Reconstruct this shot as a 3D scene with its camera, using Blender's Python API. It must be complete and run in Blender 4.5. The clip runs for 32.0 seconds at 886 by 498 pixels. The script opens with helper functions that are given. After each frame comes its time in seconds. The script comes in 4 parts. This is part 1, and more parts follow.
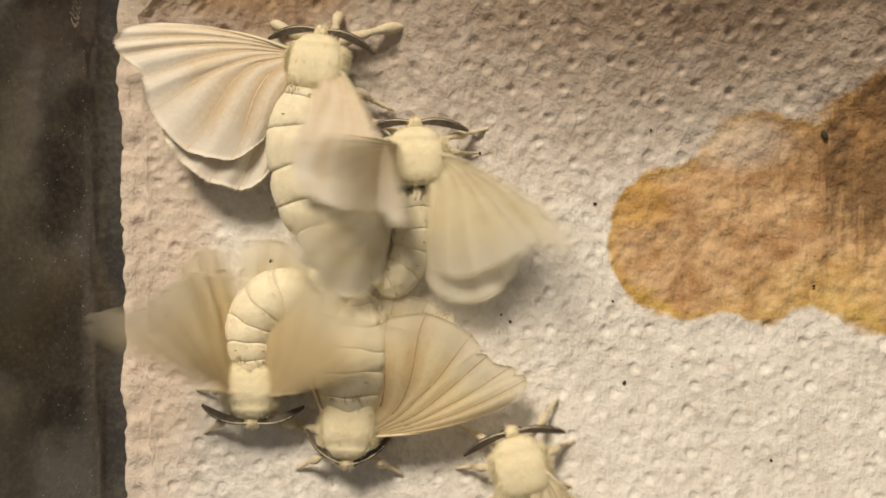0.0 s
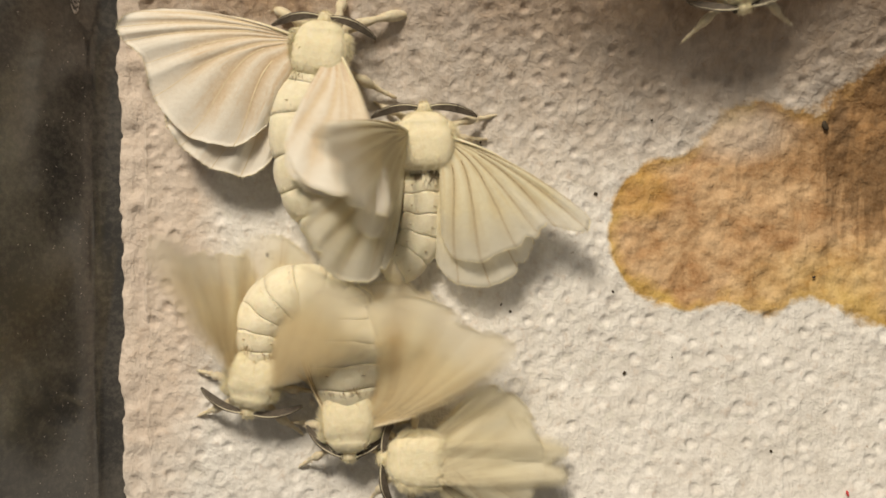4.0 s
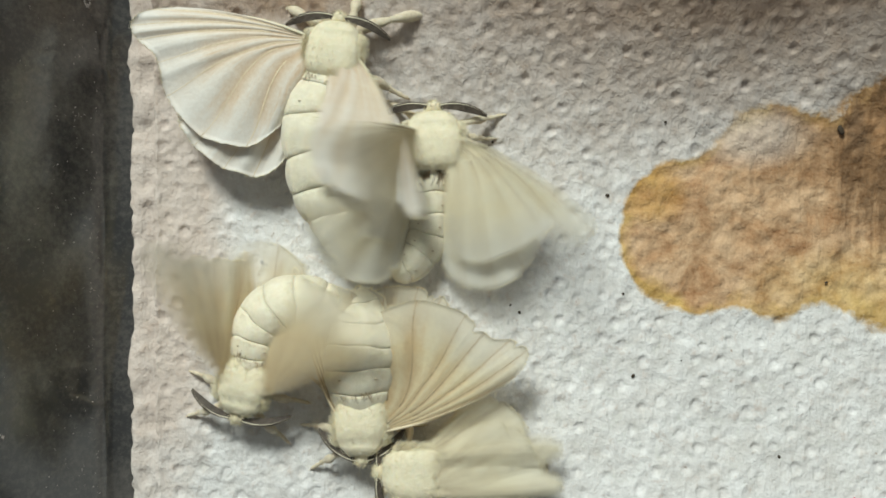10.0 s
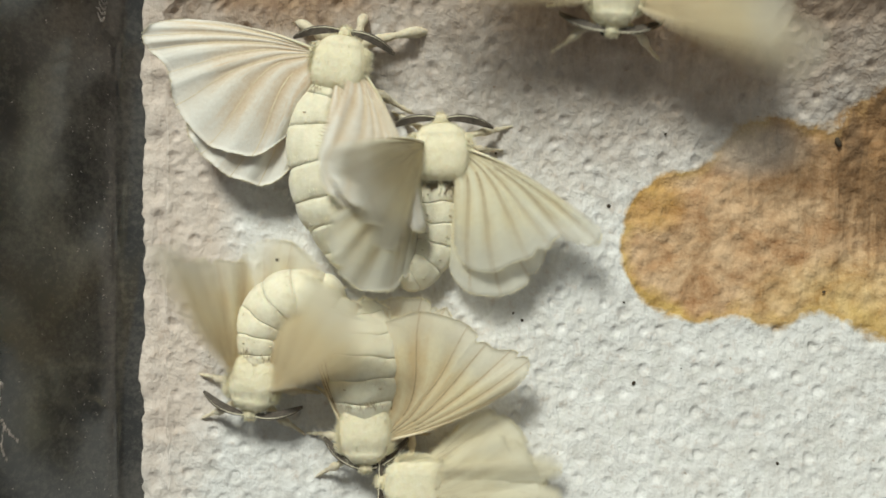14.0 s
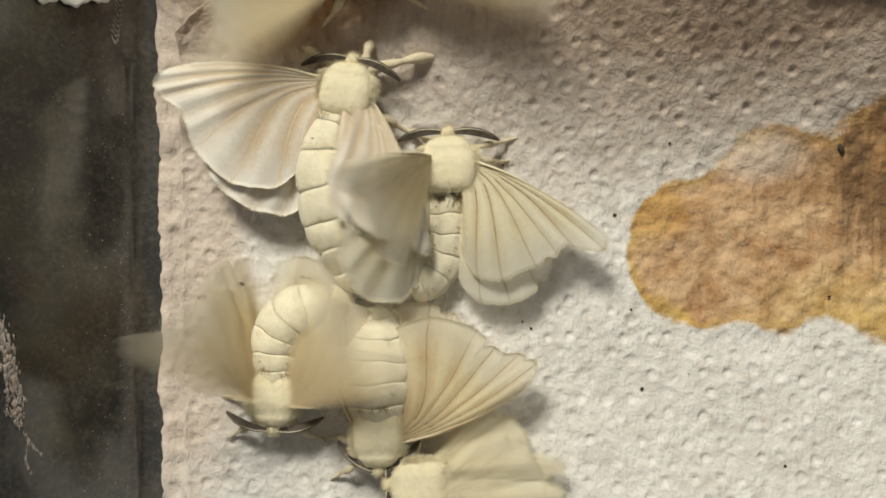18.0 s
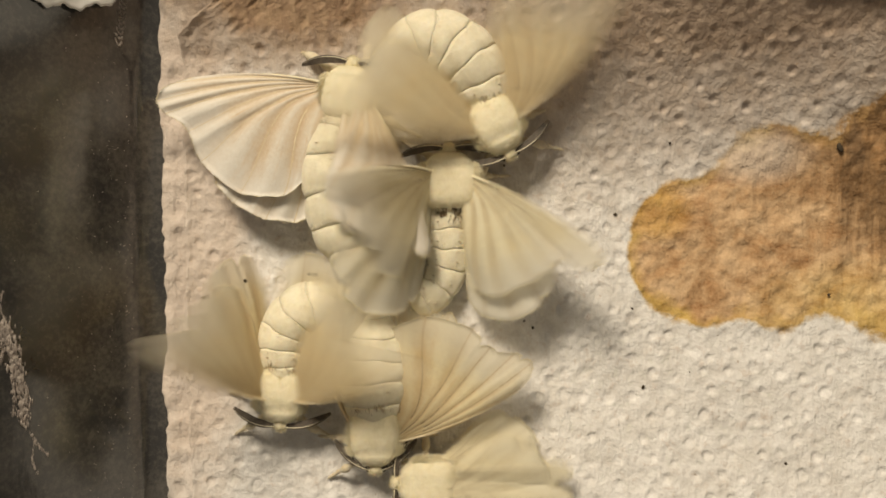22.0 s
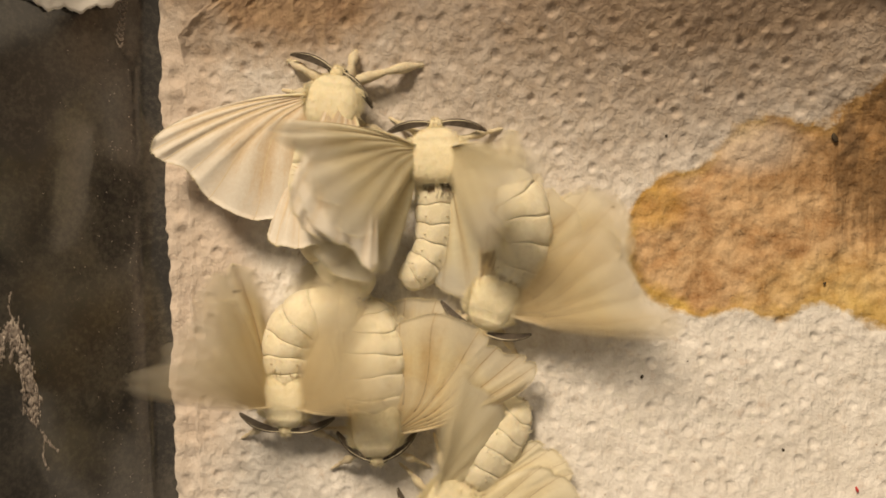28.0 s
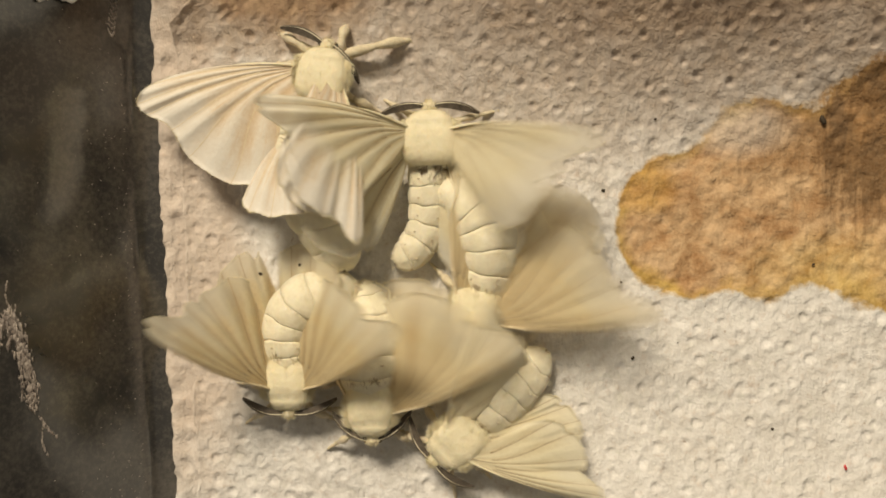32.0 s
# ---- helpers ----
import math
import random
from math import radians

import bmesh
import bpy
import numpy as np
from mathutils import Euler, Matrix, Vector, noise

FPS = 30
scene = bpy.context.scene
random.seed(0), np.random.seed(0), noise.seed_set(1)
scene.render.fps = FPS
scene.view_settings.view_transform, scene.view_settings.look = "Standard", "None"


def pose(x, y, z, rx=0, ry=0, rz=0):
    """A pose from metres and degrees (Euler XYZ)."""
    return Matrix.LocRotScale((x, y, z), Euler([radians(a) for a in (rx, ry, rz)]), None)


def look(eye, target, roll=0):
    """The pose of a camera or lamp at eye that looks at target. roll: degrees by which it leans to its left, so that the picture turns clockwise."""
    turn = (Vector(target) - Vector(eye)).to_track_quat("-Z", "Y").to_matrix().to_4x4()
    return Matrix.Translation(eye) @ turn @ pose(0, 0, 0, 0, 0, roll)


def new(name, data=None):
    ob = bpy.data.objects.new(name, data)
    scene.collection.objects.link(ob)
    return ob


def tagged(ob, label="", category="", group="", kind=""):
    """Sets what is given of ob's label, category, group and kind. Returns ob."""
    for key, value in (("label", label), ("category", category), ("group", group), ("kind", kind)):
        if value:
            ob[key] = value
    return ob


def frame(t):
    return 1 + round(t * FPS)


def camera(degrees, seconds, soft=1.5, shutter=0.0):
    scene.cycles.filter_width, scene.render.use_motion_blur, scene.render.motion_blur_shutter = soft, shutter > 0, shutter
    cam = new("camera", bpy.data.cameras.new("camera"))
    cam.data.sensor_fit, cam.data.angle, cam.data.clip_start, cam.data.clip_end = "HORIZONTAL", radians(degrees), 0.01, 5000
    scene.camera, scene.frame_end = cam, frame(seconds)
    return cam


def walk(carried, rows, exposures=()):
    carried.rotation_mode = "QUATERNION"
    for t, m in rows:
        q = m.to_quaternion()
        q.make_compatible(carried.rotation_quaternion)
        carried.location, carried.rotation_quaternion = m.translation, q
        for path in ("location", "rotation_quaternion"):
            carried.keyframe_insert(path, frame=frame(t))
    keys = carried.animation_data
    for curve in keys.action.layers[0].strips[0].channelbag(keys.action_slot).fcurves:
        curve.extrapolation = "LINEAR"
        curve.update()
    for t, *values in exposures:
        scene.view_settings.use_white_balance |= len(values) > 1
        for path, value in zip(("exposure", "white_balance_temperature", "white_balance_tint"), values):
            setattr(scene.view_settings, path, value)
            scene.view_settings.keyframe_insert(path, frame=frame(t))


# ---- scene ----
MM = 0.001
cam = camera(49.1, 32.0, soft=1.7, shutter=0.9)
# seconds, place in millimetres, turn in degrees
WAY = [
    (0, 0.41, 0.85, 111.01, 0.31, -0.34, -1.05),
    (0.5, 0.77, 0.97, 110.60, 0.10, -0.16, -1.02),
    (1, 0.89, 0.04, 110.66, 0.30, -0.15, -0.97),
    (1.5, 1.21, 0.33, 110.65, -0.04, -0.10, -0.98),
    (2, 1.29, 0.81, 110.53, -0.45, -0.11, -0.88),
    (2.5, 0.68, 0.04, 110.62, 0.03, -0.29, -0.86),
    (3, 0.50, 0.13, 110.60, 0.09, -0.46, -0.96),
    (3.5, -0.11, -0.84, 110.72, 0.61, -0.63, -0.93),
    (5.5, -0.24, -0.49, 110.44, 0.07, -0.50, -0.46),
    (6, 0.07, -0.14, 109.96, -0.05, -0.29, -0.51),
    (6.5, -0.36, -0.25, 109.78, -0.01, -0.43, -0.37),
    (7, 0.27, 0.09, 109.74, -0.36, -0.06, -0.32),
    (7.5, 0.02, -0.48, 110.00, -0.01, -0.18, -0.25),
    (8, 0.23, 0.53, 109.73, -0.56, -0.11, -0.21),
    (8.5, 0.11, 0.18, 109.80, -0.34, -0.09, 0.01),
    (9, -0.26, -0.30, 110.03, 0.15, -0.12, 0.01),
    (9.5, -0.20, 0.65, 110.11, -0.24, -0.06, 0.05),
    (10, 0.06, 1.15, 110.37, -0.50, 0.08, 0.04),
    (10.5, 0.13, 0.58, 111.38, -0.22, 0.17, 0.18),
    (11, 0.12, 0.64, 112.19, -0.03, 0.19, 0.11),
    (11.5, -0.09, 0.45, 112.21, 0.11, -0.01, -0.02),
    (12, 0.40, 0.39, 112.72, 0.29, 0.30, 0.02),
    (12.5, 0.21, -0.15, 112.61, 0.53, 0.36, 0.16),
    (13, 0.15, 1.05, 112.51, 0.13, 0.41, 0.18),
    (13.5, 0.58, 1.24, 112.51, 0.00, 0.53, 0.21),
    (15.5, 0.65, 1.09, 114.25, 0.12, 0.99, -0.03),
    (16, 1.02, 1.15, 114.71, 0.30, 1.28, -0.22),
    (16.5, 1.19, 2.61, 114.84, 0.01, 1.37, -0.55),
    (17, 1.26, 3.30, 114.75, -0.16, 1.43, -0.73),
    (17.5, 0.81, 3.06, 114.59, -0.15, 1.28, -0.72),
    (18, 1.43, 2.88, 114.82, -0.20, 1.55, -0.71),
    (18.5, 1.24, 2.20, 114.65, -0.05, 1.40, -0.68),
    (19, 0.81, 1.45, 115.06, 0.17, 1.23, -0.66),
    (19.5, 1.34, 2.54, 115.15, -0.02, 1.41, -0.81),
    (20, 1.24, 2.93, 115.10, -0.06, 1.38, -0.93),
    (20.5, 1.00, 2.41, 115.33, 0.21, 1.37, -0.94),
    (21, 1.04, 3.26, 115.26, -0.18, 1.40, -0.98),
    (21.5, 1.44, 3.96, 115.29, -0.65, 1.66, -0.97),
    (22, 1.44, 3.11, 115.60, -0.32, 1.66, -0.94),
    (22.5, 1.54, 3.03, 116.05, -0.20, 1.71, -1.08),
    (23, 1.10, 2.43, 116.28, 0.14, 1.54, -1.04),
    (23.5, 1.71, 3.69, 116.48, -0.13, 1.87, -1.20),
    (24, 1.07, 4.38, 116.40, -0.40, 1.66, -1.25),
    (24.5, 0.70, 4.26, 117.03, -0.09, 1.58, -1.32),
    (25, 1.85, 2.84, 117.14, 0.40, 2.01, -1.31),
    (25.5, 1.37, 3.91, 116.90, -0.23, 1.83, -1.45),
    (27.5, 2.12, 5.18, 116.88, -1.30, 1.95, -1.80),
    (28, 2.00, 4.61, 117.12, -1.42, 1.89, -1.71),
    (28.5, 2.67, 5.26, 117.37, -1.59, 2.03, -1.87),
    (29, 2.35, 4.48, 117.56, -1.95, 1.79, -1.84),
    (29.5, 3.27, 4.40, 117.99, -2.09, 2.09, -2.07),
    (30, 3.16, 3.52, 118.41, -1.83, 1.90, -2.18),
    (30.5, 4.26, 4.16, 118.61, -2.04, 2.53, -2.33),
    (31, 3.35, 5.32, 118.37, -2.74, 2.11, -2.31),
    (31.5, 3.90, 5.11, 118.14, -2.84, 2.33, -2.20),
    (32, 3.26, 5.14, 118.16, -2.61, 1.99, -2.23),
]

EXPOSURES = [
    (0.0, -0.08, 7700, 11), (3.5, -0.08, 7500, 10), (5.5, -0.03, 6250, 3), (7.0, -0.03, 5850, 0), (9.0, -0.02, 5700, -2), (11.0, -0.03, 5700, -2), (13.0, -0.01, 5950, -2), (16.0, 0.00, 5950, 0),
    (17.0, -0.03, 6000, 1), (17.7, -0.06, 6400, 3), (19.0, -0.10, 6800, 5), (21.0, -0.13, 7450, 7), (22.0, -0.14, 7600, 9), (24.0, -0.20, 8900, 14), (25.0, -0.19, 8950, 15), (28.0, -0.17, 8850, 14), (29.0, -0.15, 8250, 13), (30.0, -0.12, 7950, 12), (32.0, -0.10, 7800, 8),
]
walk(cam, [(t, pose(MM * x, MM * y, MM * z, a, b, c)) for t, x, y, z, a, b, c in WAY], EXPOSURES)

# ---- light: a ceiling lamp past the top of the sheet, and a dim room ----
world = bpy.data.worlds.new("room")
scene.world = world
world.use_nodes = True
back_node = world.node_tree.nodes["Background"]
back_node.inputs["Color"].default_value = (1.0, 0.93, 0.84, 1)
back_node.inputs["Strength"].default_value = 0.19
lamp_data = bpy.data.lights.new("ceiling_lamp", "AREA")
lamp_data.shape, lamp_data.size, lamp_data.energy = "DISK", 0.36, 21.0
lamp_data.color = (1.0, 0.93, 0.82)
lamp = new("ceiling_lamp", lamp_data)
lamp.matrix_basis = look((-0.325, 0.90, 0.96), (0.0, 0.0, 0.0))


# ---- materials ----
class Shader:
    """A node material with short ways to add and link nodes."""

    def __init__(self, name, rough=0.8):
        self.mat = bpy.data.materials.new(name)
        self.mat.use_nodes = True
        self.nt = self.mat.node_tree
        self.bsdf = self.nt.nodes["Principled BSDF"]
        self.out = self.nt.nodes["Material Output"]
        self.bsdf.inputs["Roughness"].default_value = rough
        self.coord = self.node("ShaderNodeTexCoord")

    def node(self, kind):
        return self.nt.nodes.new(kind)

    def put(self, a, b):
        self.nt.links.new(a, b)

    def noise(self, scale, detail=4.0, rough=0.55, source=None, distort=0.0, stretch=None):
        n = self.node("ShaderNodeTexNoise")
        n.inputs["Scale"].default_value = scale
        n.inputs["Detail"].default_value = detail
        n.inputs["Roughness"].default_value = rough
        n.inputs["Distortion"].default_value = distort
        src = source or self.coord.outputs["Object"]
        if stretch:
            m = self.node("ShaderNodeMapping")
            m.inputs["Scale"].default_value = stretch
            self.put(src, m.inputs["Vector"])
            src = m.outputs["Vector"]
        self.put(src, n.inputs["Vector"])
        return n.outputs["Fac"]

    def ramp(self, fac, *stops):
        r = self.node("ShaderNodeValToRGB")
        el = r.color_ramp.elements
        while len(el) < len(stops):
            el.new(0.5)
        for e, (p, c) in zip(el, stops):
            e.position = p
            e.color = (*c, 1) if len(c) == 3 else c
        self.put(fac, r.inputs["Fac"])
        return r.outputs["Color"]

    def math(self, op, a, b=None, c=None):
        n = self.node("ShaderNodeMath")
        n.operation = op
        for i, v in enumerate((a, b, c)):
            if v is None:
                continue
            if isinstance(v, (int, float)):
                n.inputs[i].default_value = v
            else:
                self.put(v, n.inputs[i])
        return n.outputs["Value"]

    def mix(self, fac, a, b, blend="MIX"):
        n = self.node("ShaderNodeMix")
        n.data_type, n.blend_type = "RGBA", blend
        for i, v in ((0, fac), (6, a), (7, b)):
            if isinstance(v, (int, float)):
                n.inputs[i].default_value = v
            elif isinstance(v, tuple):
                n.inputs[i].default_value = (*v, 1)
            else:
                self.put(v, n.inputs[i])
        return n.outputs[2]

    def bump(self, height, strength, distance):
        b = self.node("ShaderNodeBump")
        b.inputs["Strength"].default_value = strength
        b.inputs["Distance"].default_value = distance
        self.put(height, b.inputs["Height"])
        self.put(b.outputs["Normal"], self.bsdf.inputs["Normal"])
        return b.outputs["Normal"]

    def colour(self, socket):
        if isinstance(socket, tuple):
            self.bsdf.inputs["Base Color"].default_value = (*socket, 1)
        else:
            self.put(socket, self.bsdf.inputs["Base Color"])


def ellipse(sh, xy, cx, cy, rx, ry):
    """Less than 1 inside an ellipse on the sheet, in millimetres."""
    dx = sh.math("DIVIDE", sh.math("SUBTRACT", xy[0], cx * MM), rx * MM)
    dy = sh.math("DIVIDE", sh.math("SUBTRACT", xy[1], cy * MM), ry * MM)
    return sh.math("SQRT", sh.math("ADD", sh.math("MULTIPLY", dx, dx), sh.math("MULTIPLY", dy, dy)))


# lobes of the large stain: middle and radii on the sheet, in millimetres
STAIN = ((28.8, 1.8, 9.2, 9.4), (38.5, 4.6, 11.5, 12.4), (57.0, 5.4, 18.5, 16.6))


def paper_material():
    sh = Shader("embossed_paper", 0.92)
    sep = sh.node("ShaderNodeSeparateXYZ")
    sh.put(sh.coord.outputs["Object"], sep.inputs[0])
    xy = (sep.outputs[0], sep.outputs[1])
    fine = sh.noise(2600, 6, 0.7)
    mid = sh.noise(420, 5, 0.6)
    large = sh.noise(60, 4, 0.6)
    streak = sh.noise(900, 4, 0.6, stretch=(1.0, 0.16, 1.0))
    mottle = sh.noise(760, 5, 0.7, distort=0.3)
    fibre = sh.noise(2400, 3, 0.6, stretch=(1.0, 0.25, 1.0))
    base = sh.ramp(mid, (0.25, (0.58, 0.555, 0.525)), (0.5, (0.765, 0.755, 0.745)), (0.72, (0.95, 0.95, 0.955)))
    base = sh.mix(0.35, base, sh.ramp(fine, (0.3, (0.60, 0.57, 0.54)), (0.7, (0.88, 0.87, 0.855))), "MIX")
    base = sh.mix(sh.math("MULTIPLY", large, 0.22), base, (0.60, 0.53, 0.46))
    # grey-green and pinkish-brown mottling and dark fibre specks
    base = sh.mix(sh.ramp(mottle, (0.56, (0, 0, 0)), (0.72, (0.5, 0.5, 0.5))), base, (0.52, 0.40, 0.32))
    base = sh.mix(sh.ramp(mottle, (0.28, (0.4, 0.4, 0.4)), (0.44, (0, 0, 0))), base, (0.54, 0.55, 0.47))
    base = sh.mix(sh.ramp(sh.noise(1300, 2, 0.5), (0.73, (0, 0, 0)), (0.78, (0.6, 0.6, 0.6))), base, (0.26, 0.15, 0.08))
    # dried yellow-brown wet stain with a wandering outline, in three lobes
    wander = sh.math("MULTIPLY", sh.math("SUBTRACT", sh.noise(210, 6, 0.62), 0.5), 0.40)
    d = None
    for cx, cy, rx, ry in STAIN:
        lobe = ellipse(sh, xy, cx, cy, rx, ry)
        d = lobe if d is None else sh.math("SMOOTH_MIN", d, lobe, 0.10)
    d = sh.math("ADD", d, wander)
    inside = sh.ramp(d, (0.93, (1, 1, 1)), (0.99, (0, 0, 0)))
    rim = sh.ramp(sh.math("ADD", d, sh.math("MULTIPLY", sh.math("SUBTRACT", large, 0.5), 0.6)), (0.80, (0, 0, 0)), (0.96, (1, 1, 1)))
    blot = sh.noise(260, 6, 0.68, distort=0.5)
    heart = sh.ramp(blot, (0.30, (0.28, 0.12, 0.045)), (0.44, (0.47, 0.28, 0.15)), (0.62, (0.68, 0.475, 0.30)))
    edge_c = sh.ramp(mid, (0.3, (0.40, 0.21, 0.02)), (0.7, (0.66, 0.46, 0.11)))
    stain = sh.mix(sh.math("MULTIPLY", rim, 0.8), heart, edge_c)
    # amber pools at the left lobe and yellow ones along the lower right
    amber = sh.ramp(sh.math("ADD", ellipse(sh, xy, 23.6, 6.6, 4.6, 4.2), wander), (0.5, (0.65, 0.65, 0.65)), (1.0, (0, 0, 0)))
    stain = sh.mix(amber, stain, sh.ramp(mid, (0.3, (0.42, 0.20, 0.025)), (0.7, (0.66, 0.40, 0.09))))
    gold = sh.ramp(sh.math("ADD", ellipse(sh, xy, 46, -5.0, 13, 6.5), sh.math("MULTIPLY", wander, 2.0)), (0.35, (0.55, 0.55, 0.55)), (1.1, (0, 0, 0)))
    stain = sh.mix(gold, stain, sh.ramp(blot, (0.34, (0.50, 0.30, 0.06)), (0.62, (0.80, 0.61, 0.27))))
    # the steep corner took more liquid, in running streaks
    runs = sh.noise(430, 5, 0.65, stretch=(1.0, 0.10, 1.0))
    corner = sh.ramp(sh.math("ADD", ellipse(sh, xy, 54, 13.0, 18, 15.5), sh.math("MULTIPLY", sh.math("SUBTRACT", runs, 0.5), 1.9)),
                     (0.45, (1, 1, 1)), (1.0, (0, 0, 0)))
    stain = sh.mix(sh.math("MULTIPLY", corner, 0.9), stain, sh.ramp(runs, (0.42, (0.085, 0.032, 0.009)), (0.66, (0.33, 0.165, 0.06))))
    stain = sh.mix(0.25, stain, sh.ramp(fine, (0.3, (0.3, 0.16, 0.06)), (0.7, (0.75, 0.55, 0.33))), "MIX")
    faint = sh.ramp(sh.math("ADD", ellipse(sh, xy, 35, 13, 7.5, 4.0), wander), (0.4, (0.62, 0.62, 0.62)), (1.0, (1, 1, 1)))
    c = sh.mix(sh.math("MULTIPLY", inside, faint), base, stain)
    # second stain at the lifted corner, and a pinkish-brown left margin
    d2 = sh.math("ADD", ellipse(sh, xy, -19, 35, 18, 12), wander)
    # this stain's brown is deepened to paint in shade behind the curl
    brown = sh.ramp(d2, (0.55, (1, 1, 1)), (1.12, (0, 0, 0)))
    c = sh.mix(sh.math("MULTIPLY", brown, 0.85), c, sh.ramp(streak, (0.3, (0.24, 0.12, 0.05)), (0.7, (0.44, 0.27, 0.13))))
    d3 = sh.math("ADD", ellipse(sh, xy, -34, 4, 11.0, 40), wander)
    pale = sh.ramp(d3, (0.6, (1, 1, 1)), (1.15, (0, 0, 0)))
    c = sh.mix(sh.math("MULTIPLY", pale, 0.6), c, (0.56, 0.43, 0.34))
    # brownish far part of the sheet, with the shade on its rise painted in
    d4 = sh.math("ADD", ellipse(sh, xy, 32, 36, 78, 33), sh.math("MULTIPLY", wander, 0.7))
    brown_shade = sh.ramp(d4, (0.30, (1, 1, 1)), (1.0, (0, 0, 0)))
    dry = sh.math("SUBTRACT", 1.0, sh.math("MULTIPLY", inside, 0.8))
    c = sh.mix(sh.math("MULTIPLY", sh.math("MULTIPLY", brown_shade, 0.84), dry), c, sh.ramp(streak, (0.3, (0.25, 0.155, 0.095)), (0.7, (0.47, 0.335, 0.235))))
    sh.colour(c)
    h = sh.math("ADD", sh.math("MULTIPLY", mid, 0.9), sh.math("ADD", sh.math("MULTIPLY", mottle, 0.7), sh.math("ADD", sh.math("MULTIPLY", fibre, 0.35), sh.math("MULTIPLY", streak, 0.3))))
    sh.bump(h, 0.75, 0.0006)
    sh.bsdf.inputs["Specular IOR Level"].default_value = 0.2
    return sh.mat


def tray_material():
    """Dark, smooth plastic with smears."""
    sh = Shader("dark_plastic", 0.1)
    smear = sh.noise(90, 6, 0.65, distort=0.4)
    fine = sh.noise(700, 4, 0.6)
    film = sh.ramp(sh.math("ADD", sh.math("MULTIPLY", sh.noise(1500, 4, 0.7), 0.6), sh.math("MULTIPLY", smear, 0.5)), (0.50, (0, 0, 0)), (0.72, (0.65, 0.65, 0.65)))
    sh.colour(sh.mix(film, sh.ramp(smear, (0.3, (0.030, 0.030, 0.031)), (0.6, (0.054, 0.052, 0.050)), (0.8, (0.105, 0.098, 0.088))), (0.15, 0.135, 0.12)))
    rough = sh.ramp(sh.math("ADD", sh.math("MULTIPLY", smear, 0.7), sh.math("MULTIPLY", fine, 0.3)), (0.3, (0.06,) * 3), (0.7, (0.20,) * 3))
    sh.put(rough, sh.bsdf.inputs["Roughness"])
    sh.bsdf.inputs["IOR"].default_value = 1.8
    sh.bump(smear, 0.08, 0.0006)
    return sh.mat


def fuzz_material(name, dark, light, scale=900):
    """Short cream scales and hairs."""
    sh = Shader(name, 0.85)
    a = sh.noise(scale, 6, 0.7)
    b = sh.noise(scale * 0.22, 4, 0.6)
    c = sh.ramp(a, (0.3, dark), (0.68, light))
    c = sh.mix(sh.math("MULTIPLY", b, 0.45), c, tuple(v * 0.86 for v in light))
    speck = sh.ramp(sh.noise(scale * 0.5, 3, 0.6), (0.70, (0, 0, 0)), (0.78, (1, 1, 1)))
    c = sh.mix(sh.math("MULTIPLY", speck, 0.16), c, (0.32, 0.25, 0.15))
    sh.colour(c)
    sh.bsdf.inputs["Sheen Weight"].default_value = 0.25
    sh.bsdf.inputs["Subsurface Weight"].default_value = 0.12
    sh.bsdf.inputs["Subsurface Radius"].default_value = (0.001, 0.0007, 0.0004)
    sh.bump(sh.math("ADD", a, sh.math("MULTIPLY", b, 0.8)), 0.38, 0.0004)
    sh.bsdf.inputs["Specular IOR Level"].default_value = 0.25
    return sh.mat


